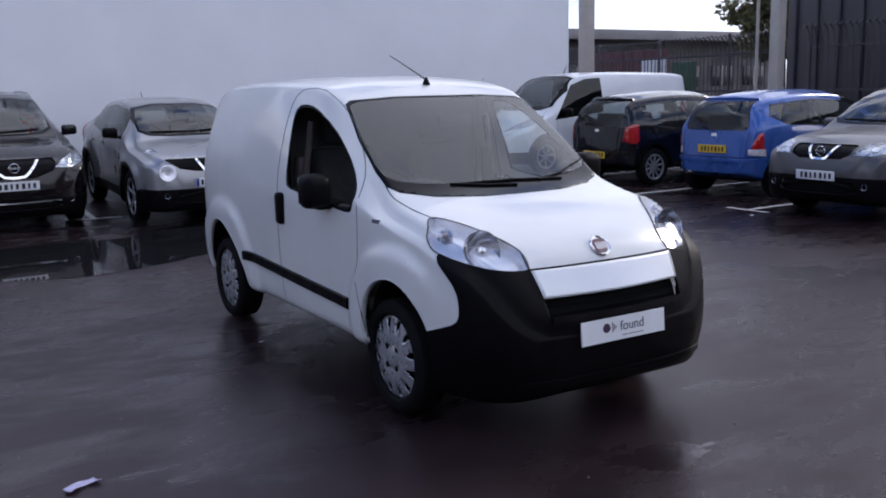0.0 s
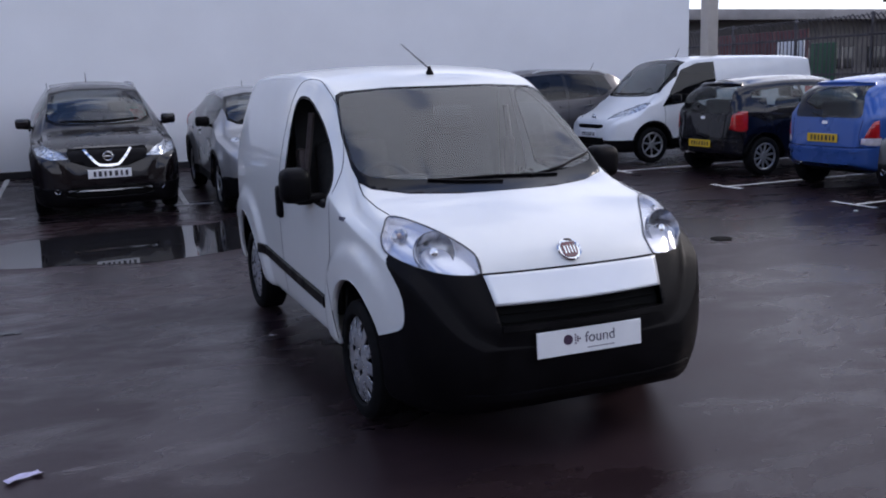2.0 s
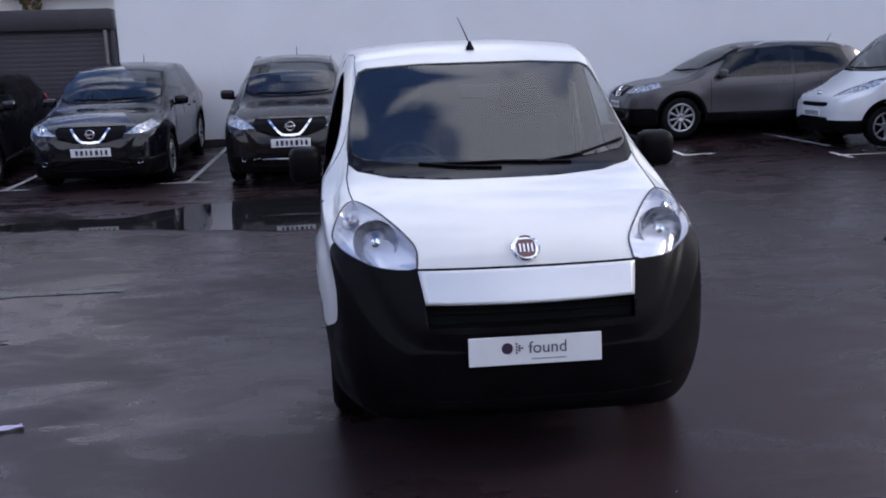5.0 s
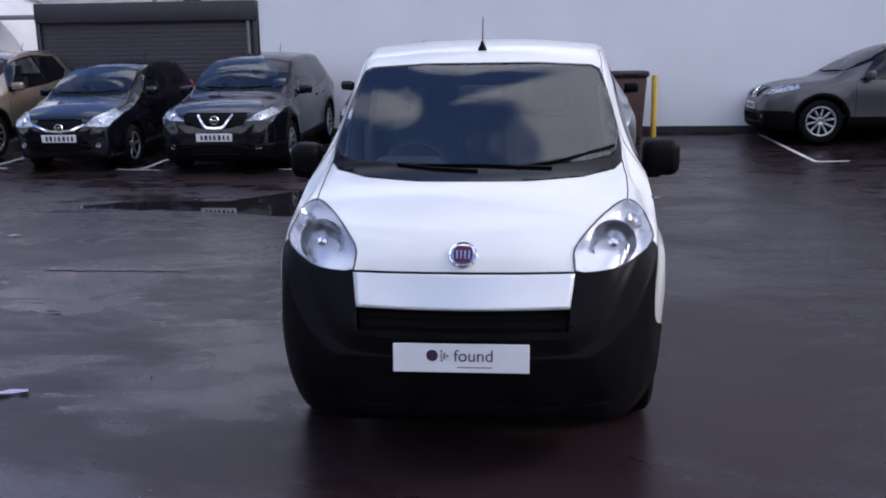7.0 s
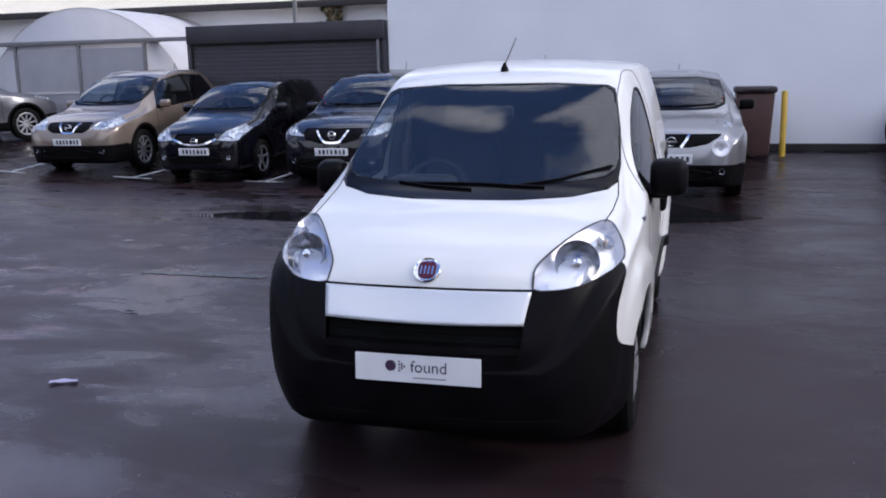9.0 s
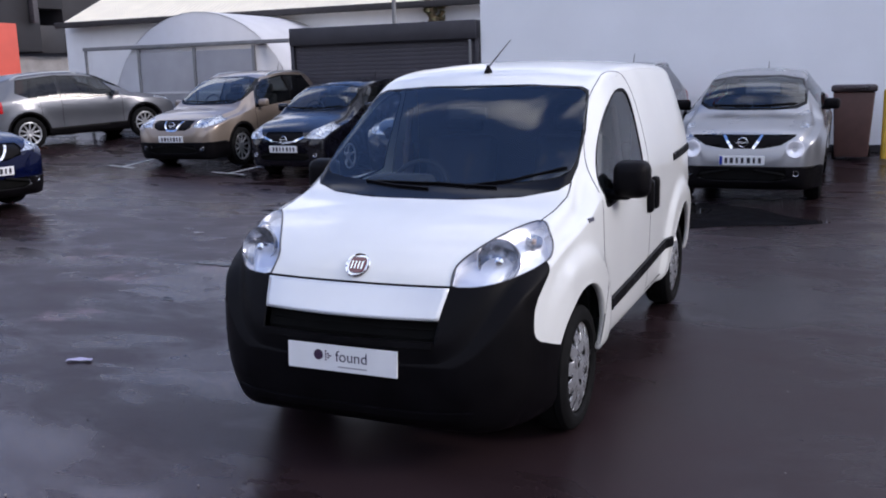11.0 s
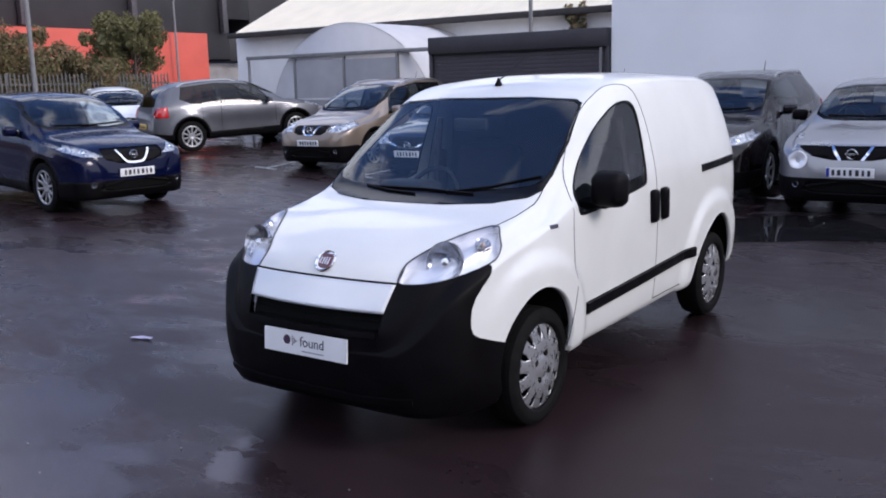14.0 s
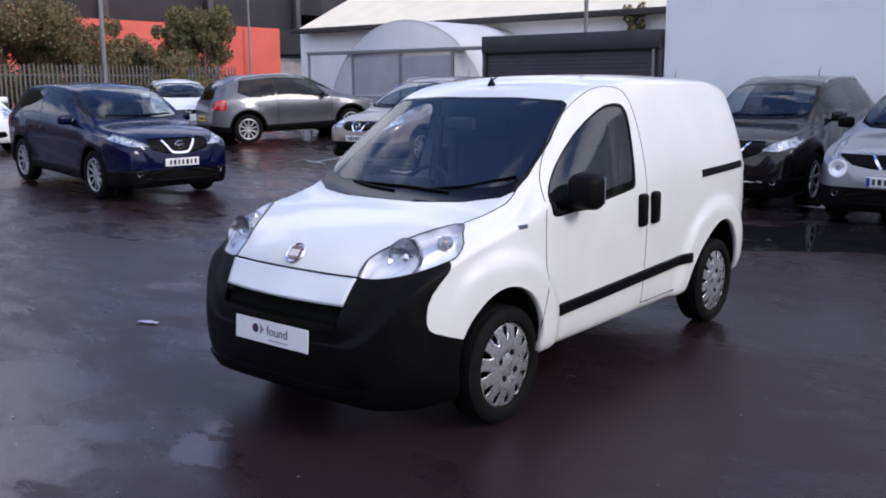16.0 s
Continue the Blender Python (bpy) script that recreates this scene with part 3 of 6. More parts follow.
def build_hall():
    """A long low hall with white walls and a pitched sheet roof."""
    h = thing("white_hall", pose(-12.4, 17.0, 0.3), "long white-walled hall with a cream pitched sheet roof", "building")
    boxed("wall", (0, 4.0, 1.50), (14.4, 8.0, 3.0), M_WHITEWALL, h, "white painted wall", 0.01)
    bm = bmesh.new()
    for k in range(90):
        x = -6.95 + 14.45 * (k + 0.5) / 90
        box(bm, x, 0, 0, 0.11, 5.1, 0.03, 0.01, 1, pose(0, 1.9, 4.12, 25))
    part("roof_rib", bm, M_ROOF, h)
    bm = bmesh.new()
    box(bm, 0.275, 0, 0, 14.45, 5.1, 0.05, 0, 1, pose(0, 1.9, 4.10, 25))
    part("roof", bm, M_ROOF, h, "cream sheet roof")
    boxed("gutter", (0.2, -0.42, 3.02), (14.6, 0.14, 0.16), M_EAVES, h, "dark eaves gutter", 0.02)
    bm = bmesh.new()
    tube(bm, [(5.2, -2.9, 0), (5.2, -2.9, 5.2)], 0.045, 10)
    part("post", bm, M_STEEL, h, "slim upright pole")


build_hall()

# wheelie bin and guard post beside the wall
def build_bin():
    b = thing("wheelie_bin", pose(1.92, 12.0, ground_z(1.92, 12.0)), "brown wheelie bin with a dark lid by the wall", "bin")
    bm = bmesh.new()
    vs = box(bm, 0, 0, 0.56, 0.60, 0.66, 1.02, 0.03, 3)
    for v in bm.verts:
        k = 0.80 + 0.20 * (v.co.z / 1.07)
        v.co.x *= k
        v.co.y *= k
    part("body", bm, M_BIN, b)
    boxed("lid", (0, -0.01, 1.12), (0.66, 0.76, 0.10), M_BINLID, b, "dark lid", 0.03, 3)
    boxed("lid_handle", (0, -0.40, 1.13), (0.30, 0.05, 0.03), M_BINLID, b, "", 0.01)
    boxed("label_mark", (0.16, -0.388, 1.125), (0.10, 0.004, 0.025), M_PLATEW, b, "", 0)
    for x in (-0.26, 0.26):
        bm = bmesh.new()
        lathe(bm, [(0.02, -0.03), (0.10, -0.025), (0.10, 0.025), (0.02, 0.03)], 24, "x", Matrix.Translation((x, 0.28, 0.10)))
        part("wheel", bm, M_RUBBER, b)


build_bin()
bm = bmesh.new()
tube(bm, [(0, 0, -0.1), (0, 0, 1.06), (0, 0, 1.085)], [0.05, 0.05, 0.035], 16)
p = part("guard_post", bm, M_YELLOW, None, "yellow painted steel guard post by the wall")
p.location = (2.40, 12.1, ground_z(2.4, 12.1))
tagged(p, category="bollard")

# ---- far side: fence, shrubs, red building ----


def palisade(name, label, x1, y1, x2, y2, z0, h, material, n, curl=False, bars=2):
    """A palisade fence whose pales are separate parts."""
    f = thing(name, pose(x1, y1, z0, 0, 0, math.degrees(math.atan2(y2 - y1, x2 - x1))), label, "fence")
    length = math.hypot(x2 - x1, y2 - y1)
    bm = bmesh.new()
    if curl:
        pts = [(0, 0.0, 0.0), (0, 0, h * 0.84), (0, -0.06, h * 0.93), (0, -0.20, h * 0.98), (0, -0.30, h * 0.95)]
        tube(bm, pts, 0.017, 5)
    else:
        box(bm, 0, 0, h / 2 - 0.05, 0.055, 0.02, h - 0.1)
        a = [bm.verts.new((-0.035, -0.01, h - 0.1)), bm.verts.new((0.035, -0.01, h - 0.1)), bm.verts.new((0.0, 0, h))]
        c = [bm.verts.new((-0.035, 0.01, h - 0.1)), bm.verts.new((0.035, 0.01, h - 0.1))]
        bm.faces.new(a)
        bm.faces.new((c[1], c[0], a[2]))
    me = bpy.data.meshes.new("pale")
    bm.to_mesh(me)
    bm.free()
    me.materials.append(material)
    for k in range(n):
        o = new("pale", me)
        o.parent = f
        o.location = (length * (k + 0.5) / n, 0.03 * ((k * 7) % 3 - 1) * 0.2, 0.02 * ((k * 5) % 4 - 1.5) * 0.5)
    for z in ((0.3 * h, 0.82 * h) if bars == 2 else (0.12 * h, 0.45 * h, 0.80 * h)):
        boxed("rail", (length / 2, 0.04, z), (length, 0.04, 0.06), material, f, "", 0.005)
    for k in range(0, int(length / 2.75) + 1):
        boxed("post", (min(k * 2.75, length), 0.09, h / 2), (0.08, 0.06, h), material, f, "", 0.005)
    return f


palisade("palisade_fence", "grey steel palisade fence in front of shrubs", -24.5, 4.0, -25.0, 18.6, 0.35, 2.0, M_FENCE, 96)

M_LEAF = mat("shrub_leaf", (0.115, 0.108, 0.045), 0.8, var=0.30, scale=2.2)
M_LEAFBROWN = mat("autumn_leaf", (0.19, 0.13, 0.068), 0.8, var=0.30, scale=2.2)
M_BARK = mat("bark", (0.07, 0.055, 0.045), 0.9, var=0.3, scale=8, bump=0.4, bscale=40)


def tree(name, label, x, y, z, h, spread, leaves, seed, mats=(M_LEAF, M_LEAFBROWN), size=0.065, trunk=0.10, low=0.25):
    """A trunk with limbs and a loose crown of small leaves in clumps."""
    rng = random.Random(seed)
    t = thing(name, pose(x, y, z), label, "tree")
    bm = bmesh.new()
    top = Vector((rng.uniform(-0.2, 0.2), rng.uniform(-0.2, 0.2), h * 0.8))
    tube(bm, [(0, 0, -0.1), (0.03, 0.02, h * 0.3), top * 0.7, top], [trunk, trunk * 0.8, trunk * 0.5, trunk * 0.2], 8)
    tips = []
    for k in range(26):
        b = Vector((0, 0, 1)) * h * rng.uniform(low, 0.75)
        a = rng.uniform(0, math.tau)
        r = spread * rng.uniform(0.45, 1.0)
        e = Vector((math.cos(a) * r, math.sin(a) * r, min(h * 0.98, b.z + h * rng.uniform(0.05, 0.32))))
        e.z = min(e.z, h * (1.0 - 0.30 * (r / spread) ** 2))
        tube(bm, [b, b.lerp(e, 0.5) + Vector((0, 0, 0.1)), e], [trunk * 0.4, trunk * 0.25, trunk * 0.08], 5)
        tips += [(e, rng.uniform(0.28, 0.55) * spread * 0.55), (b.lerp(e, 0.62), rng.uniform(0.25, 0.45) * spread * 0.55)]
    tips.append((top, 0.35 * spread))
    part("trunk", bm, M_BARK, t)
    for k, mt in enumerate(mats):
        vs, fs = [], []
        for _ in range(leaves // len(mats)):
            c, r = tips[rng.randrange(len(tips))]
            d = Vector((rng.gauss(0, 1), rng.gauss(0, 1), rng.gauss(0, 0.8)))
            p = c + d.normalized() * r * rng.random() ** 0.45
            u = Vector((rng.gauss(0, 1), rng.gauss(0, 1), rng.gauss(0, 1))).normalized()
            w = u.orthogonal().normalized()
            s = size * rng.uniform(0.6, 1.3)
            i = len(vs)
            vs += [p - u * s, p + w * s * 0.5, p + u * s, p - w * s * 0.5]
            fs.append((i, i + 1, i + 2, i + 3))
        me = bpy.data.meshes.new("crown")
        me.from_pydata([tuple(v) for v in vs], [], fs)
        me.materials.append(mt)
        o = new("crown", me)
        o.parent = t
        o["kind"] = "stuff"
    return t


tree("shrub", "large green and brown shrub behind the fence", -26.5, 10.6, 0.4, 4.2, 2.1, 24000, 3)
tree("shrub", "large green and brown shrub behind the fence", -26.8, 13.0, 0.4, 4.3, 2.0, 24000, 4)
tree("shrub", "low brown shrub behind the fence", -26.4, 15.4, 0.4, 3.0, 1.6, 14000, 5, (M_LEAFBROWN, M_LEAF))
tree("shrub", "bushy green shrub behind the fence", -26.6, 18.2, 0.4, 4.3, 1.7, 22000, 6, (M_LEAF, M_LEAF))
tree("shrub", "large green and brown shrub behind the fence", -26.5, 7.6, 0.4, 3.9, 2.0, 20000, 7)
for k, yy in enumerate((5.6, 9.2, 12.0, 14.4, 16.8)):
    tree("low_shrub", "low dark undergrowth behind the fence", -26.1, yy, 0.35, 1.9, 1.5, 9000, 20 + k, (M_LEAF, M_LEAFBROWN), 0.07, 0.05, 0.1)

tree("ivy", "brown straggling ivy on the white hall wall", -7.40, 16.75, 2.55, 1.05, 0.30, 1400, 31, (M_LEAFBROWN, M_LEAF), 0.05, 0.03, 0.15)

bm = bmesh.new()
tube(bm, [(0, 0, 0), (0, 0, 3.0), (0, 0, 8.0)], [0.075, 0.065, 0.045], 12)
pole = thing("lamp_post", pose(-22.0, 11.4, 0.35), "tall grey steel lamp post beside the fence", "lamp post")
part("pole", bm, M_STEEL, pole)
boxed("base_plate", (0, 0, 0.02), (0.4, 0.4, 0.04), M_STEEL, pole)
boxed("lantern", (0.45, 0, 8.0), (0.8, 0.22, 0.12), M_STEEL, pole, "", 0.03)


def build_red():
    r = thing("red_building", pose(-46.0, 24.0, 0.3), "low building with an orange-red clad front below a dark upper storey", "building")
    boxed("red_wall", (0, -0.85, 2.5), (3.0, 28.8, 5.0), M_RED, r, "orange-red cladding", 0.02)
    boxed("upper_storey", (-6.0, -3.9, 8.0), (9.0, 44.2, 9.0), M_DARKBLD, r, "dark upper storey", 0.02)
    boxed("upper_storey", (-6.0, 27.1, 8.0), (9.0, 13.8, 9.0), M_DARKBLD, r, "dark upper storey", 0.02)
    boxed("bridge", (-2.2, 19.2, 9.4), (1.4, 2.1, 6.2), M_DARKBLD, r, "dark link over the gap", 0.02)
    boxed("bridge", (-2.2, 19.2, 4.3), (1.4, 2.1, 1.8), M_DARKBLD, r, "dark link below the gap", 0.02)
    for k in range(7):
        boxed("column", (-1.2, -20 + 7.5 * k, 6.6), (0.4, 0.4, 2.6), M_DARKSTEEL, r, "", 0.02)
    boxed("low_wall", (-2.5, 16.0, 1.6), (0.4, 12.0, 3.2), M_CONC, r, "grey wall", 0.02)


build_red()
lp = thing("street_lamp", pose(-44.0, 34.6, 0.3), "slim street lamp above the red building", "street lamp")
bm = bmesh.new()
tube(bm, [(0, 0, 0), (0, 0, 6.8), (0.1, 0.2, 7.2), (0.3, 0.6, 7.25)], [0.08, 0.06, 0.05, 0.04], 8)
part("pole", bm, M_STEEL, lp)
boxed("lantern", (0.35, 0.8, 7.22), (0.2, 0.6, 0.12), M_STEEL, lp, "", 0.03)

# ---- beyond the wall's other end: posts, railings, low building ----


def portal_post(x, y, w, h, label):
    p = thing("steel_post", pose(x, y, ground_z(x, y)), label, "post")
    bm = bmesh.new()
    box(bm, 0, 0, h / 2, w, w, h, 0.02, 2)
    part("shaft", bm, M_POST, p)
    boxed("foot", (0, 0, 0.03), (w * 1.7, w * 1.7, 0.06), M_STEEL, p, "", 0.01)
    return p


portal_post(11.80, 13.2, 0.28, 7.0, "pale painted square post at the end of the white wall")
portal_post(14.45, 9.82, 0.25, 7.0, "pale painted square post beside the railings")
boxed("side_wall_end", (11.25, 13.6, 1.0), (0.12, 1.2, 2.0), M_DARKSTEEL)
tagged(bpy.data.objects["side_wall_end"], "dark panel closing the gap beside the wall", "panel")
palisade("railings", "dark railings with curled tops", 17.2, 21.5, 16.6, 10.2, 0.2, 2.75, M_DARKSTEEL, 74, True, 3)
palisade("railings", "dark railings with curled tops", 15.2, 9.6, 15.4, 0.5, 0.2, 2.75, M_DARKSTEEL, 60, True, 3)


M_DARKRENDER = mat("dark_grey_render", (0.085, 0.08, 0.08), 0.8, var=0.35, scale=1.2)
M_SHED = mat("slate_blue_cladding", (0.030, 0.031, 0.038), 0.5, var=0.3, scale=0.6)


def build_low():
    b = thing("low_building", pose(31.0, 33.0, 0.0), "low flat-roofed grey building beyond the railings", "building")
    boxed("wall", (0, 3, 2.0), (26, 6, 4.0), M_DARKRENDER, b, "dark grey wall", 0.02)
    boxed("roof_edge", (0, 2.6, 4.25), (27, 7.4, 0.5), M_CONC, b, "grey flat roof edge", 0.03)
    for k in range(9):
        w = boxed("window", (-11 + 2.7 * k, -0.02, 2.1), (1.7, 0.08, 1.1), M_GLOSSBLK, b, "", 0.01)
        boxed("window_frame", (-11 + 2.7 * k, -0.07, 2.1), (0.07, 0.04, 1.1), M_POST, w, "", 0.005)


build_low()


def build_shed():
    b = thing("dark_shed", pose(19.3, 4.0, 0.0), "tall dark clad building behind the railings", "building")
    boxed("wall", (0, 0, 2.6), (6.0, 14.0, 5.2), M_SHED, b, "dark profiled cladding", 0.02)
    for k in range(24):
        boxed("rib", (-3.02, -6.8 + 0.59 * k, 2.6), (0.05, 0.09, 5.15), M_SHED, b, "", 0.01)


build_shed()
M_DARKRED = mat("dark_red_steel", (0.085, 0.018, 0.022), 0.6, var=0.3, scale=3)
hd = thing("hoarding", pose(18.5, 17.1, 0.35), "dark red steel hoarding behind the railings", "hoarding")
for k in range(8):
    boxed("panel", (0.012 * (k % 2), 0.25 + 0.5 * k, 1.2), (0.05, 0.492, 2.4), M_DARKRED, hd, "", 0.008)
for z in (0.4, 2.0):
    boxed("rail", (0.06, 2.0, z), (0.06, 4.0, 0.08), M_DARKSTEEL, hd, "", 0.01)
wb = thing("white_board", pose(17.75, 16.98, ground_z(17.75, 16.98)), "white board on two legs behind the railings", "board")
boxed("panel", (0, 0, 1.75), (0.05, 1.05, 0.85), M_VANWHITE2, wb, "", 0.01)
for y in (-0.42, 0.42):
    boxed("leg", (0.05, y, 0.88), (0.05, 0.06, 1.76), M_STEEL, wb, "", 0.008)
M_GREEN = mat("green_sheet", (0.022, 0.085, 0.042), 0.6, var=0.25, scale=3)
gs = boxed("green_board", (17.75, 15.75, 1.25), (0.06, 0.95, 2.1), M_GREEN, None, "green sheet fixed behind the railings", 0.02)
tagged(gs, category="board")
tree("tree", "dark leafy tree behind the railings", 30.5, 22.2, 0.0, 6.4, 2.4, 20000, 11, (M_LEAF, M_LEAF), 0.13, 0.16, 0.35)
bm = bmesh.new()
tube(bm, [(0, 0, 0), (0, 0, 7.5)], 0.04, 8)
pl = thing("thin_pole", pose(16.3, 11.9, 0.2), "thin pale pole beside the railings", "pole")
part("shaft", bm, M_POST, pl)

# ---- wheels ----


def tyre_mesh(bm, R, w, rim):
    h = w / 2
    lathe(bm, [(rim, -h * 0.8), (rim + 0.012, -h * 0.95), (rim + (R - rim) * 0.5, -h), (R - 0.022, -h * 0.93), (R - 0.004, -h * 0.74), (R, -h * 0.45),
               (R - 0.006, -h * 0.40), (R, -h * 0.34), (R, h * 0.34), (R - 0.006, h * 0.40), (R, h * 0.45), (R - 0.004, h * 0.74), (R - 0.022, h * 0.93),
               (rim + (R - rim) * 0.5, h), (rim + 0.012, h * 0.95), (rim, h * 0.8)], 56)


def disc_mesh(bm, rim, face, n, slot, bands, dome):
    """A wheel cover or alloy wheel: rings of cells with gaps between the spokes. slot(k, a) tells if the cell in band k at phase a (0..1) is open."""
    seg = n * 12
    rings = [[bm.verts.new((face + dome(r / rim), r * math.cos(i * math.tau / seg), r * math.sin(i * math.tau / seg))) for i in range(seg)] for r in bands]
    c = bm.verts.new((face + dome(0), 0, 0))
    for i in range(seg):
        bm.faces.new((c, rings[0][i], rings[0][(i + 1) % seg]))
    for k in range(len(bands) - 1):
        for i in range(seg):
            if not slot(k, ((i % 12) + 0.5) / 12):
                bm.faces.new((rings[k][i], rings[k + 1][i], rings[k + 1][(i + 1) % seg], rings[k][(i + 1) % seg]))


def wheel(parent, x, y, z, R, w, rim, style="cover", material=None, turn=0.0):
    """A wheel with tyre and cover; its outer face looks along the sign of x."""
    s = 1 if x > 0 else -1
    bm = bmesh.new()
    lathe(bm, [(rim * 0.2, 0.02), (rim * 0.97, 0.02), (rim, w * 0.38), (rim, -w * 0.42), (rim * 0.3, -w * 0.42)], 40)
    hub = part("wheel", bm, M_DARK, parent)
    hub.matrix_local = pose(x, y, z, turn, 0, 0 if s > 0 else 180)
    bm = bmesh.new()
    tyre_mesh(bm, R, w, rim)
    part("tyre", bm, M_RUBBER, hub)
    bm = bmesh.new()
    if style == "cover":
        bands = [rim * k for k in (0.12, 0.2, 0.3, 0.4, 0.5, 0.58, 0.66, 0.74, 0.82, 0.88, 0.94, 1.0)]
        disc_mesh(bm, rim, w * 0.36, 12, lambda k, a: 6 <= k <= 9 and (0.30 < a < 0.66 if k > 6 else 0.38 < a < 0.60), bands,
                  lambda q: 0.030 * (1 - q ** 2) - 0.012 * max(0, 1 - abs(q - 0.28) / 0.1))
        cov = part("hubcap", bm, material or M_HUB, hub, "silver twelve-slot wheel cover")
        solid(cov, 0.006)
        for k in range(4):
            b2 = bmesh.new()
            a = (k + 0.5) * math.tau / 4
            lathe(b2, [(0.0005, 0.004), (0.015, 0.003), (0.018, -0.004)], 10, "x", pose(w * 0.36 + 0.022, rim * 0.33 * math.cos(a), rim * 0.33 * math.sin(a)))
            part("lug_bolt", b2, M_DARK, hub)
    else:
        n = {"five": 5, "seven": 7, "ten": 10}[style]
        bands = [rim * k for k in (0.1, 0.2, 0.3, 0.42, 0.54, 0.66, 0.78, 0.87, 0.93, 1.0)]
        disc_mesh(bm, rim, w * 0.30, n, lambda k, a: 2 <= k <= 6 and abs(a - 0.5) < (0.24 + 0.035 * k if n < 8 else 0.20 + 0.03 * k), bands,
                  lambda q: 0.024 * q ** 2 - 0.01 * max(0, 1 - q / 0.2))
        al = part("rim", bm, material or M_ALLOY, hub, "silver alloy rim")
        solid(al, 0.02)
    return hub


def wheelhouse(parent, y, z, R, x_in, x_out):
    """The dark liner over a wheel."""
    bm = bmesh.new()
    prev = None
    for k in range(1, 24):
        a = math.pi * k / 24
        p = (y - R * math.cos(a), z + R * math.sin(a))
        q = [bm.verts.new((x_in, p[0], p[1])), bm.verts.new((x_out, p[0], p[1]))]
        if prev:
            bm.faces.new((prev[0], prev[1], q[1], q[0]))
        prev = q
    ob = part("wheel_liner", bm, M_DARK, parent)
    solid(ob, 0.008, 0.0)
    boxed("wheel_well", ((x_in * 0.98), y, z + R * 0.36), (0.02, R * 1.7, R * 1.05), M_DARK, parent)
    return ob


INK_BARS = {}


def plate(parent, m, w=0.52, h=0.111, base=None, chars=7, eu=False):
    """A number plate with its characters as plain bars."""
    bm = bmesh.new()
    box(bm, 0, 0, 0, w, 0.012, h, 0.003, 1)
    p = part("number_plate", bm, base or M_PLATEW, parent, "number plate with plain dark bars")
    p.matrix_local = m
    step = (w * 0.84) / chars
    for k in range(chars):
        x = -w * 0.42 + step * (k + 0.5) + (0.012 if k < 4 else 0.02) - 0.004
        if k % 3 not in INK_BARS:
            bm = bmesh.new()
            box(bm, 0, 0, 0, 0.0624 * (0.50, 0.62, 0.42)[k % 3], 0.002, 0.067)
            INK_BARS[k % 3] = bpy.data.meshes.new("character_bar")
            bm.to_mesh(INK_BARS[k % 3])
            bm.free()
            INK_BARS[k % 3].materials.append(M_INK)
        bar = new("character_bar", INK_BARS[k % 3])
        bar.parent = p
        bar.location = (x, -0.0075, 0)
    if eu:
        bm = bmesh.new()
        box(bm, -w / 2 + 0.022, -0.0075, 0, 0.036, 0.002, h * 0.94)
        part("plate_band", bm, M_EUBLUE, p)
    return p


def seat(parent, x, y, z, s=1.0):
    bm = bmesh.new()
    box(bm, x, y, z, 0.46 * s, 0.50, 0.16, 0.05, 3)
    c = part("seat", bm, M_SEAT, parent, "dark grey fabric seat")
    bm = bmesh.new()
    box(bm, 0, 0, 0.32, 0.46 * s, 0.14, 0.62, 0.06, 3, pose(x, y + 0.24, z, -14))
    part("backrest", bm, M_SEAT, c)
    bm = bmesh.new()
    box(bm, 0, 0, 0.74, 0.26 * s, 0.09, 0.17, 0.04, 3, pose(x, y + 0.24, z, -14))
    part("headrest", bm, M_SEAT, c)


def torus(bm, R, r, m, seg=32, ts=8):
    rings = []
    for i in range(seg):
        a = i * math.tau / seg
        rings.append([bm.verts.new(m @ Vector(((R + r * math.cos(b)) * math.cos(a), (R + r * math.cos(b)) * math.sin(a), r * math.sin(b)))) for b in [k * math.tau / ts for k in range(ts)]])
    for i in range(seg):
        u, v = rings[i], rings[(i + 1) % seg]
        for k in range(ts):
            bm.faces.new((u[k], v[k], v[(k + 1) % ts], u[(k + 1) % ts]))


def steering_wheel(parent, x, y, z, tilt=65):
    bm = bmesh.new()
    m = pose(x, y, z, tilt)
    torus(bm, 0.18, 0.015, m)
    box(bm, 0, 0, 0, 0.13, 0.10, 0.05, 0.02, 2, m)
    box(bm, 0, 0, 0, 0.34, 0.035, 0.02, 0.006, 1, m)
    part("steering_wheel", bm, M_TRIM, parent)


def door_mirror(parent, x, y, z, s, material, size=(0.20, 0.13, 0.19), root=0.80):
    """A door mirror whose housing stands out from the door; s is the side."""
    w, d, h = size
    bm = bmesh.new()
    box(bm, s * x, y, z, w, d, h, min(w, d, h) * 0.34, 4)
    for v in bm.verts:
        if v.co.y < y:
            k = (y - v.co.y) / d
            v.co.x = s * x + (v.co.x - s * x) * (1 - 0.25 * k)
            v.co.z = z + (v.co.z - z) * (1 - 0.3 * k)
    h_ob = part("mirror_housing", bm, material, parent)
    bm = bmesh.new()
    box(bm, s * x, y + d / 2, z, w * 0.80, 0.006, h * 0.74, 0.002, 1)
    part("mirror_glass", bm, M_CHROME, h_ob)
    bm = bmesh.new()
    box(bm, s * (root + x - w * 0.2) / 2, y + 0.01, z - h * 0.40, abs(x - w * 0.2 - root) + 0.08, d * 0.62, h * 0.28, 0.02, 2)
    part("mirror_arm", bm, M_PLASTIC, h_ob)


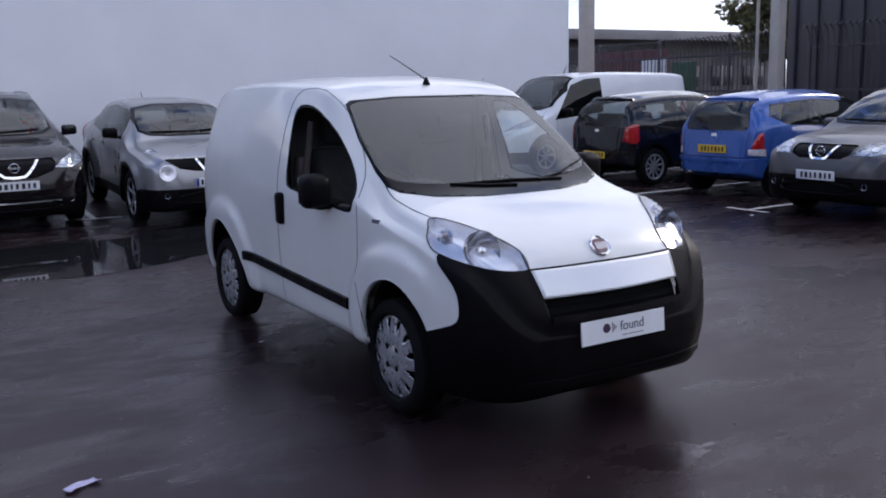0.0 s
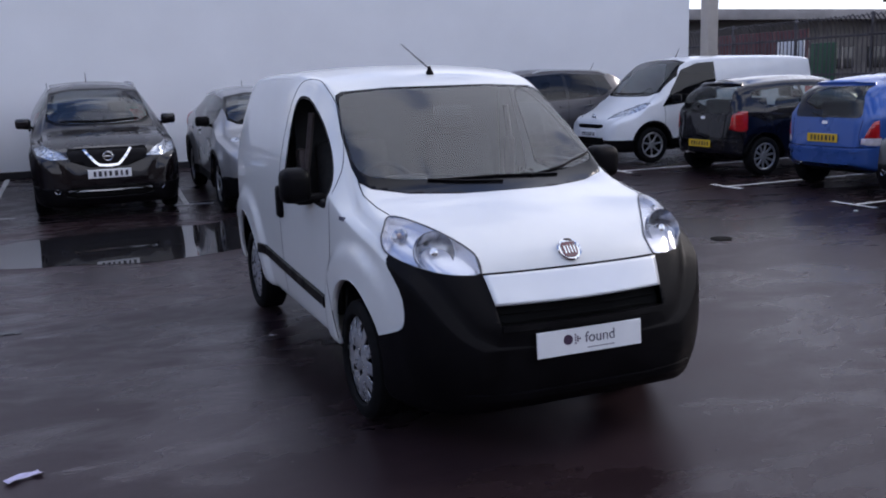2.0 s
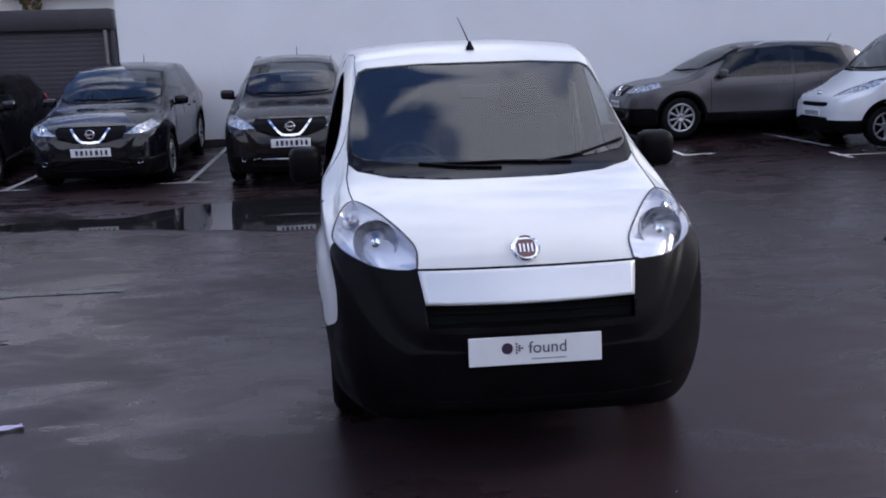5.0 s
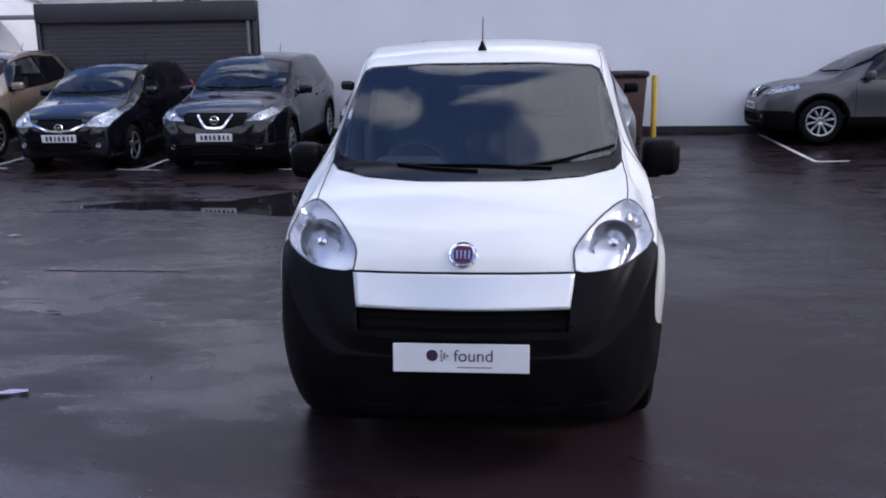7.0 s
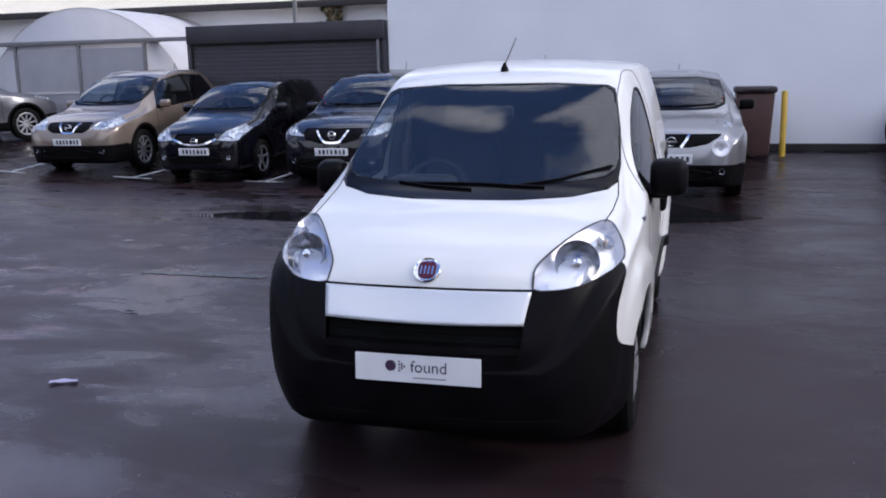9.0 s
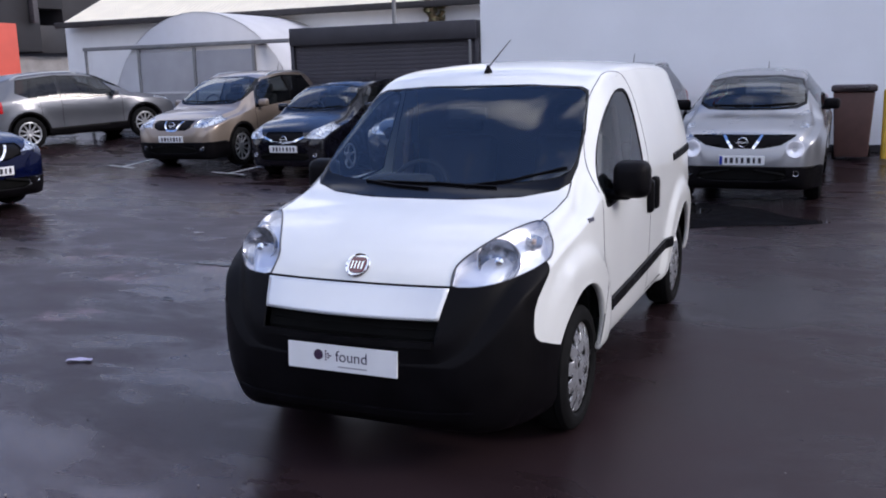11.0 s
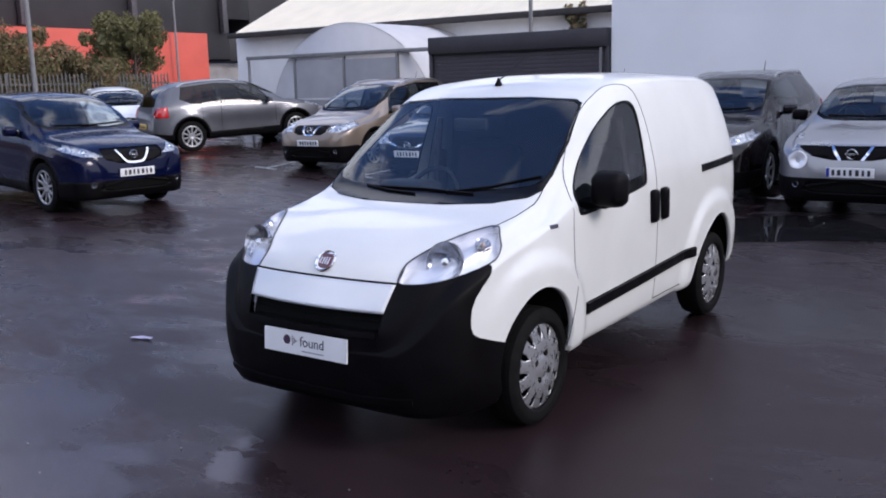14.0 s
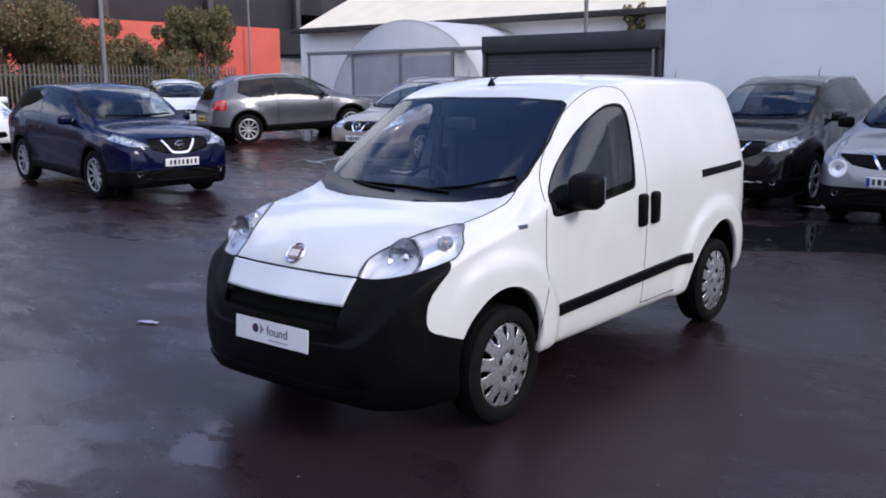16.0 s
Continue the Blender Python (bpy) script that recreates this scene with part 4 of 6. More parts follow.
# ---- the white van ----
VAN_FRONT, VAN_REAR = -0.795, 3.03
v_zt = curve_of((-0.815, 0.60), (-0.795, 0.655), (-0.765, 0.702), (-0.71, 0.79), (-0.65, 0.868), (-0.5, 0.952), (-0.26, 1.03), (-0.06, 1.075), (0.06, 1.115),
                (0.4, 1.355), (0.8, 1.600), (0.92, 1.652), (1.1, 1.69), (1.4, 1.716), (1.9, 1.724), (2.4, 1.715), (2.75, 1.67), (2.9, 1.60), (2.98, 1.48), (3.03, 1.25))
v_w = curve_of((-0.815, 0.40), (-0.795, 0.505), (-0.765, 0.580), (-0.7, 0.670), (-0.6, 0.742), (-0.45, 0.786), (-0.2, 0.817), (0.2, 0.838), (1.2, 0.848), (2.3, 0.848), (2.75, 0.835), (2.93, 0.80), (3.03, 0.73))
v_zb = curve_of((-0.815, 0.33), (-0.79, 0.255), (-0.7, 0.20), (-0.5, 0.18), (-0.3, 0.20), (0.3, 0.285), (2.6, 0.30), (2.9, 0.33), (3.03, 0.42))
v_zs = curve_of((-0.815, 0.50), (-0.765, 0.625), (-0.7, 0.705), (-0.5, 0.810), (-0.26, 0.888), (0.0, 0.960), (0.3, 1.04), (0.8, 1.08), (3.03, 1.12))
v_wt = curve_of((-0.815, 0.33), (-0.765, 0.49), (-0.7, 0.565), (-0.6, 0.63), (-0.45, 0.695), (-0.26, 0.745), (0.0, 0.745), (0.2, 0.715), (0.5, 0.680), (0.8, 0.655), (1.1, 0.665), (1.6, 0.70), (2.4, 0.705), (2.85, 0.67), (3.03, 0.58))
v_cr = curve_of((-0.815, 0.10), (-0.7, 0.095), (-0.6, 0.075), (-0.5, 0.05), (-0.26, 0.04), (0.0, 0.055), (0.2, 0.085), (0.5, 0.080), (0.8, 0.055), (1.2, 0.055), (3.03, 0.06))


def car_section(y, zt, w, zb, zs, wt, cr, n=3, tumble=0.012, waist=0.0):
    zt, w, zb, zs, wt, cr = zt(y), w(y), zb(y), zs(y), wt(y), cr(y)
    edge = zt - cr
    zs = min(zs, edge - 0.06)
    p = [(0, zb), (w - 0.16, zb), (w - 0.045, zb + 0.01), (w - 0.018, zb + 0.10), (w - 0.004 - waist, zb + 0.45 * (zs - zb)), (w, zb + (0.72 + 1.5 * waist) * (zs - zb)), (w - 0.012 - waist * 0.6, zs)]
    a, b = (w - 0.012, zs), (wt + 0.012, edge - 0.045)
    for k in (0.33, 0.70):
        p.append((a[0] + (b[0] - a[0]) * k + tumble, a[1] + (b[1] - a[1]) * k))
    p += [b, (wt - 0.02, edge + 0.30 * cr), (wt - 0.14, edge + 0.52 * cr), (wt * 0.50, zt - 0.14 * cr), (wt * 0.28, zt - 0.03 * cr), (wt * 0.10, zt), (0, zt)]
    return chaikin(p, n)


def spaced(a, b, step, fine, width):
    """Stations from a to b, closer together within the width of both ends."""
    ys, y = [a], a
    while y < b - 1e-6:
        d = min(y - a, b - y)
        y += fine + (step - fine) * min(1.0, max(d, 0) / width)
        ys.append(min(y, b))
    return ys


VAN_ARCH = ((-0.08, 0.395, 0.318), (2.39, 0.30, 0.44))
ARCH_LINE = ([(-0.08 - 0.318 * math.cos(math.pi * (k / 30 * 1.24 - 0.12)), 0.395 + 0.318 * math.sin(math.pi * (k / 30 * 1.24 - 0.12))) for k in range(31)],
             chaikin([(1.90, 0.28), (1.93, 0.40), (1.985, 0.49), (2.10, 0.61), (2.24, 0.70), (2.36, 0.75), (2.50, 0.75), (2.63, 0.68), (2.72, 0.57), (2.78, 0.44), (2.80, 0.32)], 2))


def van_tidy(p):
    """Swells the wings over the wheels."""
    if abs(p.x) > 0.5:
        for y, z, r in VAN_ARCH:
            d = math.hypot(p.y - y, p.z - z)
            u = min(1.0, max(0.0, (r + 0.195 - d) / 0.085))
            k = u * u * (3 - 2 * u) * min(1, max(0, (p.z - 0.2) / 0.1)) * min(1, max(0, (p.y + 0.50) / 0.22)) * min(1, max(0, (1.0 - p.z) / 0.2))
            p.x += math.copysign(0.029 * k, p.x)
    # the bumper tucks in towards its lower corners
    if p.y < -0.35 and p.z < 0.48:
        u = min(1.0, (0.48 - p.z) / 0.26) ** 2 * min(1.0, (-0.35 - p.y) / 0.22)
        p.x *= 1 - 0.055 * u
    return p


def arc_outline(y, z, r, n=26):
    return [(y - r * math.cos(math.pi * (k / n * 1.16 - 0.08)), z + r * math.sin(math.pi * (k / n * 1.16 - 0.08))) for k in range(n + 1)] + [(y + r * 0.97, 0.0), (y - r * 0.97, 0.0)]


def rounded(poly, n=2):
    """Rounds the corners of a closed outline."""
    for _ in range(n):
        poly = [q for a, b in zip(poly, poly[1:] + poly[:1]) for q in ((0.75 * a[0] + 0.25 * b[0], 0.75 * a[1] + 0.25 * b[1]), (0.25 * a[0] + 0.75 * b[0], 0.25 * a[1] + 0.75 * b[1]))]
    return poly


def mirror_poly(half):
    """Closes an outline given for x > 0 from below to above."""
    return half + [(-x, z) for x, z in half[::-1]]


def build_van(m):
    van = thing("van", m, "small white panel van with black plastic bumper parked on wet tarmac", "van")
    sh = Shell(spaced(VAN_FRONT, VAN_REAR, 0.030, 0.006, 0.20), lambda y: car_section(y, v_zt, v_w, v_zb, v_zs, v_wt, v_cr), van_tidy, (0.028, 0.01))
    lo = lambda p: p.x > 0.42
    front = lambda p: p.y < -0.05
    # bumper first, then what lies over it
    sh.cut("bumper", [(-1.2, -0.1), (-0.37, -0.1), (-0.37, 0.51), (-0.44, 0.532), (-0.53, 0.565), (-0.558, 0.585), (-0.570, 0.615), (-0.570, 0.65), (-0.560, 0.70), (-0.535, 0.745), (-0.49, 0.79), (-0.44, 0.83), (-0.415, 0.86), (-0.405, 0.90), (-1.2, 0.90)], "yz", lambda p: p.x > -0.02)
    sh.cut("body", mirror_poly([(0.434, 0.803), (0.50, 0.90), (0.60, 0.98)]), "xz", front, False)
    sh.cut("nose_panel", mirror_poly([(0.413, 0.676), (0.421, 0.735), (0.434, 0.797)]), "xz", front, False)
    sh.cut("grille", mirror_poly([(0.375, 0.580), (0.405, 0.592), (0.412, 0.677)]), "xz", front, False)
    lamp = rounded([(0.437, 0.797), (0.430, 0.83), (0.430, 0.870), (0.452, 0.90), (0.51, 0.947), (0.58, 0.988), (0.65, 1.014), (0.69, 1.014), (0.72, 0.995), (0.745, 0.955), (0.766, 0.905), (0.764, 0.880), (0.72, 0.848), (0.64, 0.820), (0.55, 0.802)], 1)
    sh.cut("headlamp", lamp, "xz", lambda p: p.y < 0.02 and p.x > 0.35)
    screen = [(0.25, 1.072), (0.50, 1.081), (0.65, 1.104), (0.690, 1.132), (0.694, 1.20), (0.671, 1.36), (0.638, 1.50), (0.620, 1.552), (0.58, 1.572), (0.30, 1.588)]
    glass = [(0.25, 1.128), (0.50, 1.140), (0.63, 1.158), (0.668, 1.185), (0.681, 1.235), (0.663, 1.35), (0.632, 1.475), (0.610, 1.538), (0.57, 1.560), (0.30, 1.577)]
    up = lambda p: -0.08 < p.y < 1.0 and p.z > 1.0
    sh.cut("windscreen_border", mirror_poly(screen), "xz", up, False)
    sh.cut("windscreen", mirror_poly(glass), "xz", up, False)
    win = [(0.330, 1.09), (0.333, 1.035), (0.340, 1.005), (0.365, 0.995), (0.42, 0.994), (0.62, 1.008), (1.10, 1.055), (1.185, 1.068), (1.208, 1.085), (1.225, 1.20), (1.255, 1.38), (1.268, 1.49), (1.245, 1.540), (1.18, 1.556), (1.03, 1.540), (0.78, 1.432), (0.56, 1.292), (0.39, 1.160)]
    win = rounded(win, 1)
    c = (0.84, 1.28)
    sh.cut("window_seal", win, "yz", lambda p: p.x > 0.5)
    sh.cut("door_window", [(c[0] + (a - c[0]) * 0.955, c[1] + (b - c[1]) * 0.94) for a, b in win], "yz", lambda p: p.x > 0.5)
    for y, z, r in VAN_ARCH:
        sh.cut("gone", ARCH_LINE[y > 1] + [(y + r * 0.9, 0.0), (y - r * 0.9, 0.0)], "yz", lo)
    sh.tree()
    part("body", sh.take("body"), M_WHITE, van, "white painted van body")
    solid(part("bumper", sh.take("bumper", push=0.006), M_PLASTIC, van, "unpainted black plastic front bumper"), 0.012)
    bm, rows = bmesh.new(), []
    for j in range(11):
        v = j / 10
        half, z = 0.413 + 0.021 * v, 0.676 + 0.121 * v
        rows.append([bm.verts.new(sh.at("xz", half * (i / 20 - 1), z)[0] + Vector((0, -0.012, 0.003))) for i in range(41)])
    for u, v in zip(rows, rows[1:]):
        for i in range(40):
            bm.faces.new((u[i], u[i + 1], v[i + 1], v[i]))
    nose = part("nose_panel", bm, M_NOSE, van, "white nose panel above the grille, more metallic than the body")
    solid(even_pane(nose, -1, False), 0.014)
    solid(part("grille", sh.take("grille", push=-0.03), M_DARK, van), 0.004)
    solid(part("windscreen_border", sh.take("windscreen_border", push=0.001), M_FRIT, van), 0.005)
    even_pane(part("windscreen", sh.take("windscreen", push=0.001), M_GLASS, van, "windscreen reflecting the cloudy sky", angle=180))
    for s in (1, -1):
        solid(part("window_seal", sh.take("window_seal", lambda p: p.x * s > 0), M_PLASTIC, van), 0.004)
        if s > 0:
            part("door_window", sh.take("door_window", lambda p: p.x > 0, -0.004), M_GLASSD, van)
        lens = part("headlamp", sh.take("headlamp", lambda p: p.x * s > 0, 0.004), M_LENS, van, "clear headlamp with round reflector", angle=180)
        lens.visible_shadow = False
        part("lamp_housing", sh.dish("headlamp", lambda p: p.x * s > 0, 0.040), M_REFL, lens, angle=60)
        part("lamp_seal", ribbon(sh, [(s * a, c) for a, c in lamp + lamp[:1]], "xz", 0.007, 0.0012, 1, 0.004), M_SEAM, lens)
        p, n = sh.at("xz", s * 0.592, 0.896)
        rot = Vector((0, -1, 0)).lerp(n, 0.35).normalized().to_track_quat("Z", "Y").to_matrix().to_4x4()
        bm = bmesh.new()
        lathe(bm, [(0.018, -0.075), (0.050, -0.06), (0.075, -0.034), (0.088, -0.010), (0.091, -0.009), (0.093, -0.03)], 36, "z", Matrix.Translation(p) @ rot)
        part("reflector", bm, M_BOWL, lens)
        bm = bmesh.new()
        lathe(bm, [(0.002, -0.018), (0.018, -0.022), (0.020, -0.07)], 20, "z", Matrix.Translation(p) @ rot)
        part("bulb", bm, M_CHROME, lens)
        p, n = sh.at("xz", s * 0.695, 0.965)
        rot = n.to_track_quat("Z", "Y").to_matrix().to_4x4()
        bm = bmesh.new()
        lathe(bm, [(0.003, -0.028), (0.022, -0.022), (0.036, -0.012), (0.038, -0.03)], 24, "z", Matrix.Translation(p) @ rot)
        part("turn_signal", bm, M_BOWL, lens)
        bm = bmesh.new()
        lathe(bm, [(0.001, -0.010), (0.010, -0.014), (0.010, -0.03)], 14, "z", Matrix.Translation(p) @ rot)
        part("signal_bulb", bm, M_AMBER, lens)
        # seams, strips and handles
        door = [(0.17, 0.36), (0.225, 0.51), (0.27, 0.72), (0.262, 0.97), (0.33, 1.15), (0.50, 1.350), (0.73, 1.520), (0.96, 1.624), (1.15, 1.652), (1.29, 1.63), (1.335, 1.52), (1.345, 1.30), (1.335, 0.9), (1.335, 0.36)]
        part("door_seam", ribbon(sh, chaikin(door, 2), "yz", 0.006, 0.0006, s, 0.0007), M_SEAM, van)
        part("rubbing_strip", ribbon(sh, [(0.40, 0.500), (1.93, 0.555)], "yz", 0.066, 0.016, s), M_PLASTIC, van, "black plastic rubbing strip along the door")
        part("wing_badge", ribbon(sh, [(0.05, 0.978), (0.115, 0.978)], "yz", 0.022, 0.003, s), M_INKGREY, van)
        for hy in ((1.265, 1.42) if s > 0 else (1.265,)):
            p, n = sh.at("yz", hy, 0.935, s)
            bm = bmesh.new()
            box(bm, p.x + s * 0.012, hy, 0.935, 0.05, 0.078, 0.195, 0.024, 4)
            part("door_handle", bm, M_PLASTIC, van, "upright black door handle")
        if s > 0:
            part("sliding_door_rail", ribbon(sh, [(2.12, 1.080), (2.80, 1.098)], "yz", 0.052, 0.010, s), M_PLASTIC, van, "black sliding door rail")
            part("door_seam", ribbon(sh, [(1.335, 0.36), (1.78, 0.36)], "yz", 0.006, 0.0006, s, 0.0007), M_DARK, van)
        part("tail_lamp", ribbon(sh, [(2.992, 0.86), (2.985, 1.16)], "yz", 0.035, 0.008, s), M_REDLENS, van)
        part("bonnet_seam", ribbon(sh, [(0.436 * s, 0.80), (0.431 * s, 0.87)], "xz", 0.006, 0.0006, 1, 0.0007), M_DARK, van)
        part("bonnet_seam", ribbon(sh, [(0.672 * s, -0.235), (0.69 * s, -0.08), (0.70 * s, 0.10), (0.69 * s, 0.21)], "xy", 0.006, 0.0006, 1, 0.0007), M_DARK, van)
        part("roof_gutter", ribbon(sh, [(0.665 * s, 1.05), (0.69 * s, 1.5), (0.70 * s, 2.2), (0.69 * s, 2.7)], "xy", 0.010, 0.001, 1, 0.0), M_WHITE, van)
        for y, z, r in VAN_ARCH:
            bm = bmesh.new()
            prev = None
            for yy, zz in ARCH_LINE[y > 1]:
                if (y < 1 and yy < y and zz < 0.525) or zz < v_zb(yy) + 0.01:
                    continue
                p, _ = sh.at("yz", yy + 0.03 * (yy - y), zz + 0.03 * (zz - z), s)
                q = [bm.verts.new((p.x + s * 0.001, yy, zz)), bm.verts.new((p.x - s * 0.03, yy - 0.02 * (yy - y), zz - 0.02 * (zz - z)))]
                if prev:
                    bm.faces.new((prev[0], prev[1], q[1], q[0]))
                prev = q
            solid(part("arch_lip", bm, M_WHITE, van), 0.004, 0.0)
            wheelhouse(van, y, z, r + 0.01, s * 0.50, s * (0.775 if y < 1 else 0.825))
            wheel(van, s * 0.715, -0.012 if y < 1 else 2.50, 0.296, 0.294, 0.185, 0.212, "cover", None, 8 + 20 * (y > 1) + 9 * s)
        door_mirror(van, 0.912 if s > 0 else 0.915, 0.51 if s > 0 else 0.60, 1.118 if s > 0 else 1.095, s, M_PLASTIC, (0.185 if s > 0 else 0.165, 0.15, 0.19), 0.79)
    part("bonnet_seam", ribbon(sh, [(-0.434, 0.801), (-0.2, 0.801), (0.2, 0.801), (0.434, 0.801)], "xz", 0.008, 0.0008, 1, 0.0045), M_DARK, van)
    # grille bars and the lower intake
    for z in (0.612, 0.648):
        part("grille_bar", ribbon(sh, [(-0.385, z), (0, z), (0.385, z)], "xz", 0.007, 0.003, 1, -0.022), M_DARK, van)
    part("bumper_lip", ribbon(sh, [(-0.40, 0.583), (-0.2, 0.580), (0.2, 0.580), (0.40, 0.583)], "xz", 0.03, 0.020), M_PLASTIC, van)
    part("bumper_lip", ribbon(sh, [(-0.56, 0.300), (-0.3, 0.288), (0.3, 0.288), (0.56, 0.300)], "xz", 0.035, 0.018), M_PLASTIC, van)
    # show plate
    p, n = sh.at("xz", 0, 0.50)
    pl = boxed("show_plate", (0, 0, 0), (0.52, 0.008, 0.112), M_PLATEW, van, "white dealer show plate reading found", 0.002, 1)
    pl.matrix_local = pose(0, p.y - 0.008, 0.500, -4)
    cu = bpy.data.curves.new("plate_word", "FONT")
    cu.body, cu.size, cu.extrude, cu.align_x, cu.align_y = "found", 0.066, 0.0006, "LEFT", "CENTER"
    tmp = new("plate_word", cu)
    me = bpy.data.meshes.new_from_object(tmp.evaluated_get(bpy.context.evaluated_depsgraph_get()))
    bpy.data.objects.remove(tmp)
    me.materials.clear()
    me.materials.append(M_INKGREY)
    word = new("plate_word", me)
    word.parent = pl
    word.matrix_local = pose(-0.028, -0.0052, 0.008, 90)
    bm = bmesh.new()
    lathe(bm, [(0.0005, -0.0058), (0.022, -0.0056), (0.0225, -0.004)], 28, "y", Matrix.Translation((-0.110, 0, 0.010)))
    part("round_mark", bm, M_INKRED, pl)
    bm = bmesh.new()
    for i, (dx, dz) in enumerate(((0, 0.018), (0, 0.006), (0, -0.006), (0, -0.018), (0.011, 0.009), (0.011, -0.009), (0.022, 0.0), (0.011, 0.0))):
        lathe(bm, [(0.0004, -0.0056), (0.0042, -0.0054), (0.0043, -0.004)], 10, "y", Matrix.Translation((-0.074 + dx, 0, 0.009 + dz)))
    part("dot_mark", bm, M_INKRED, pl)
    boxed("small_print", (0.052, -0.0046, -0.035), (0.135, 0.0016, 0.005), M_PRINT, pl, "", 0)
    # badge: red shield in a chrome ring with light bars
    p, n = sh.at("xz", 0, 0.862)
    bm = bmesh.new()
    rot = n.to_track_quat("Z", "Y").to_matrix().to_4x4()
    mm = Matrix.Translation(p) @ rot
    lathe(bm, [(0.0535, 0.000), (0.058, 0.006), (0.055, 0.012), (0.0505, 0.009), (0.050, 0.004)], 40, "z", mm)
    bd = part("badge", bm, M_CHROME, van, "round chrome badge with dark red shield")
    bm = bmesh.new()
    lathe(bm, [(0.0005, 0.0065), (0.03, 0.006), (0.0505, 0.005), (0.0505, 0.001)], 40, "z", mm)
    part("badge_field", bm, M_CHROME, bd)
    bm = bmesh.new()
    shield = rounded([(-0.036, 0.036), (-0.039, -0.012), (-0.028, -0.036), (0.0, -0.042), (0.028, -0.036), (0.039, -0.012), (0.036, 0.036), (0.0, 0.040)], 1)
    top = [bm.verts.new(mm @ Vector((x, y, 0.0095))) for x, y in shield]
    low = [bm.verts.new(mm @ Vector((x * 1.04, y * 1.04, 0.003))) for x, y in shield]
    bm.faces.new(top)
    for i in range(len(top)):
        bm.faces.new((top[i], low[i], low[(i + 1) % len(top)], top[(i + 1) % len(top)]))
    bmesh.ops.recalc_face_normals(bm, faces=bm.faces)
    part("badge_shield", bm, M_BADGE, bd, "dark red shield", False)
    bm = bmesh.new()
    for k in range(4):
        box(bm, -0.024 + 0.016 * k, -0.002, 0.010, 0.006, 0.038, 0.003, 0, 1, mm)
    part("badge_bars", bm, M_CHROME, bd)
    # wipers, washer jets, aerial
    for pts in (((-0.36, 1.128), (-0.18, 1.112), (0.02, 1.104)), ((-0.30, 1.125), (0.05, 1.125), (0.36, 1.113)), ((0.20, 1.116), (0.42, 1.142), (0.655, 1.195))):
        part("wiper", ribbon(sh, list(pts), "xz", 0.009, 0.008, 1, 0.004), M_PLASTIC, van)
    p, n = sh.at("xy", 0.0, 0.93)
    bm = bmesh.new()
    lathe(bm, [(0.024, -0.004), (0.022, 0.010), (0.012, 0.030), (0.006, 0.045)], 18, "z", Matrix.Translation(p))
    ae = part("aerial_base", bm, M_PLASTIC, van)
    bm = bmesh.new()
    tube(bm, [p + Vector((0, 0.004, 0.03)), p + Vector((-0.008, 0.21, 0.110)), p + Vector((-0.016, 0.42, 0.190))], [0.0045, 0.0032, 0.0025], 6)
    part("aerial", bm, M_PLASTIC, ae)
    # underside
    boxed("chassis", (0, 1.15, 0.30), (0.95, 3.2, 0.08), M_DARK, van, "", 0.03)
    # cabin
    bm = bmesh.new()
    box(bm, 0, 0.32, 0.92, 1.42, 0.62, 0.30, 0.09, 4)
    part("dashboard", bm, M_TRIM, van, "dark grey dashboard")
    bm = bmesh.new()
    box(bm, -0.36, 0.50, 1.06, 0.36, 0.22, 0.12, 0.05, 3)
    part("instrument_hood", bm, M_TRIM, van)
    steering_wheel(van, -0.36, 0.72, 1.00)
    for x in (-0.36, 0.36):
        seat(van, x, 1.02, 0.66)
    boxed("bulkhead", (0, 1.46, 0.98), (1.40, 0.03, 1.30), M_TRIM, van, "grey cabin bulkhead", 0.01)
    boxed("cabin_floor", (0, 0.8, 0.40), (1.40, 1.4, 0.05), M_TRIM, van, "", 0.01)
    for s in (1, -1):
        bm = bmesh.new()
        tube(bm, [(s * 0.70, 1.27, 0.60), (s * 0.69, 1.24, 1.10), (s * 0.64, 1.23, 1.45)], 0.020, 6)
        part("seat_belt", bm, M_BELT, van, "grey-brown seat belt webbing")
        boxed("pillar_trim", (s * 0.70, 1.30, 0.88), (0.05, 0.10, 0.72), M_BELT, van, "", 0.02)
        boxed("door_card", (s * 0.775, 0.80, 0.73), (0.05, 0.98, 0.58), M_TRIM, van, "", 0.02)
    boxed("rear_view_mirror", (0, 0.62, 1.44), (0.22, 0.04, 0.07), M_TRIM, van, "", 0.015)
    sh.free()
    return van


# ---- parked cars ----


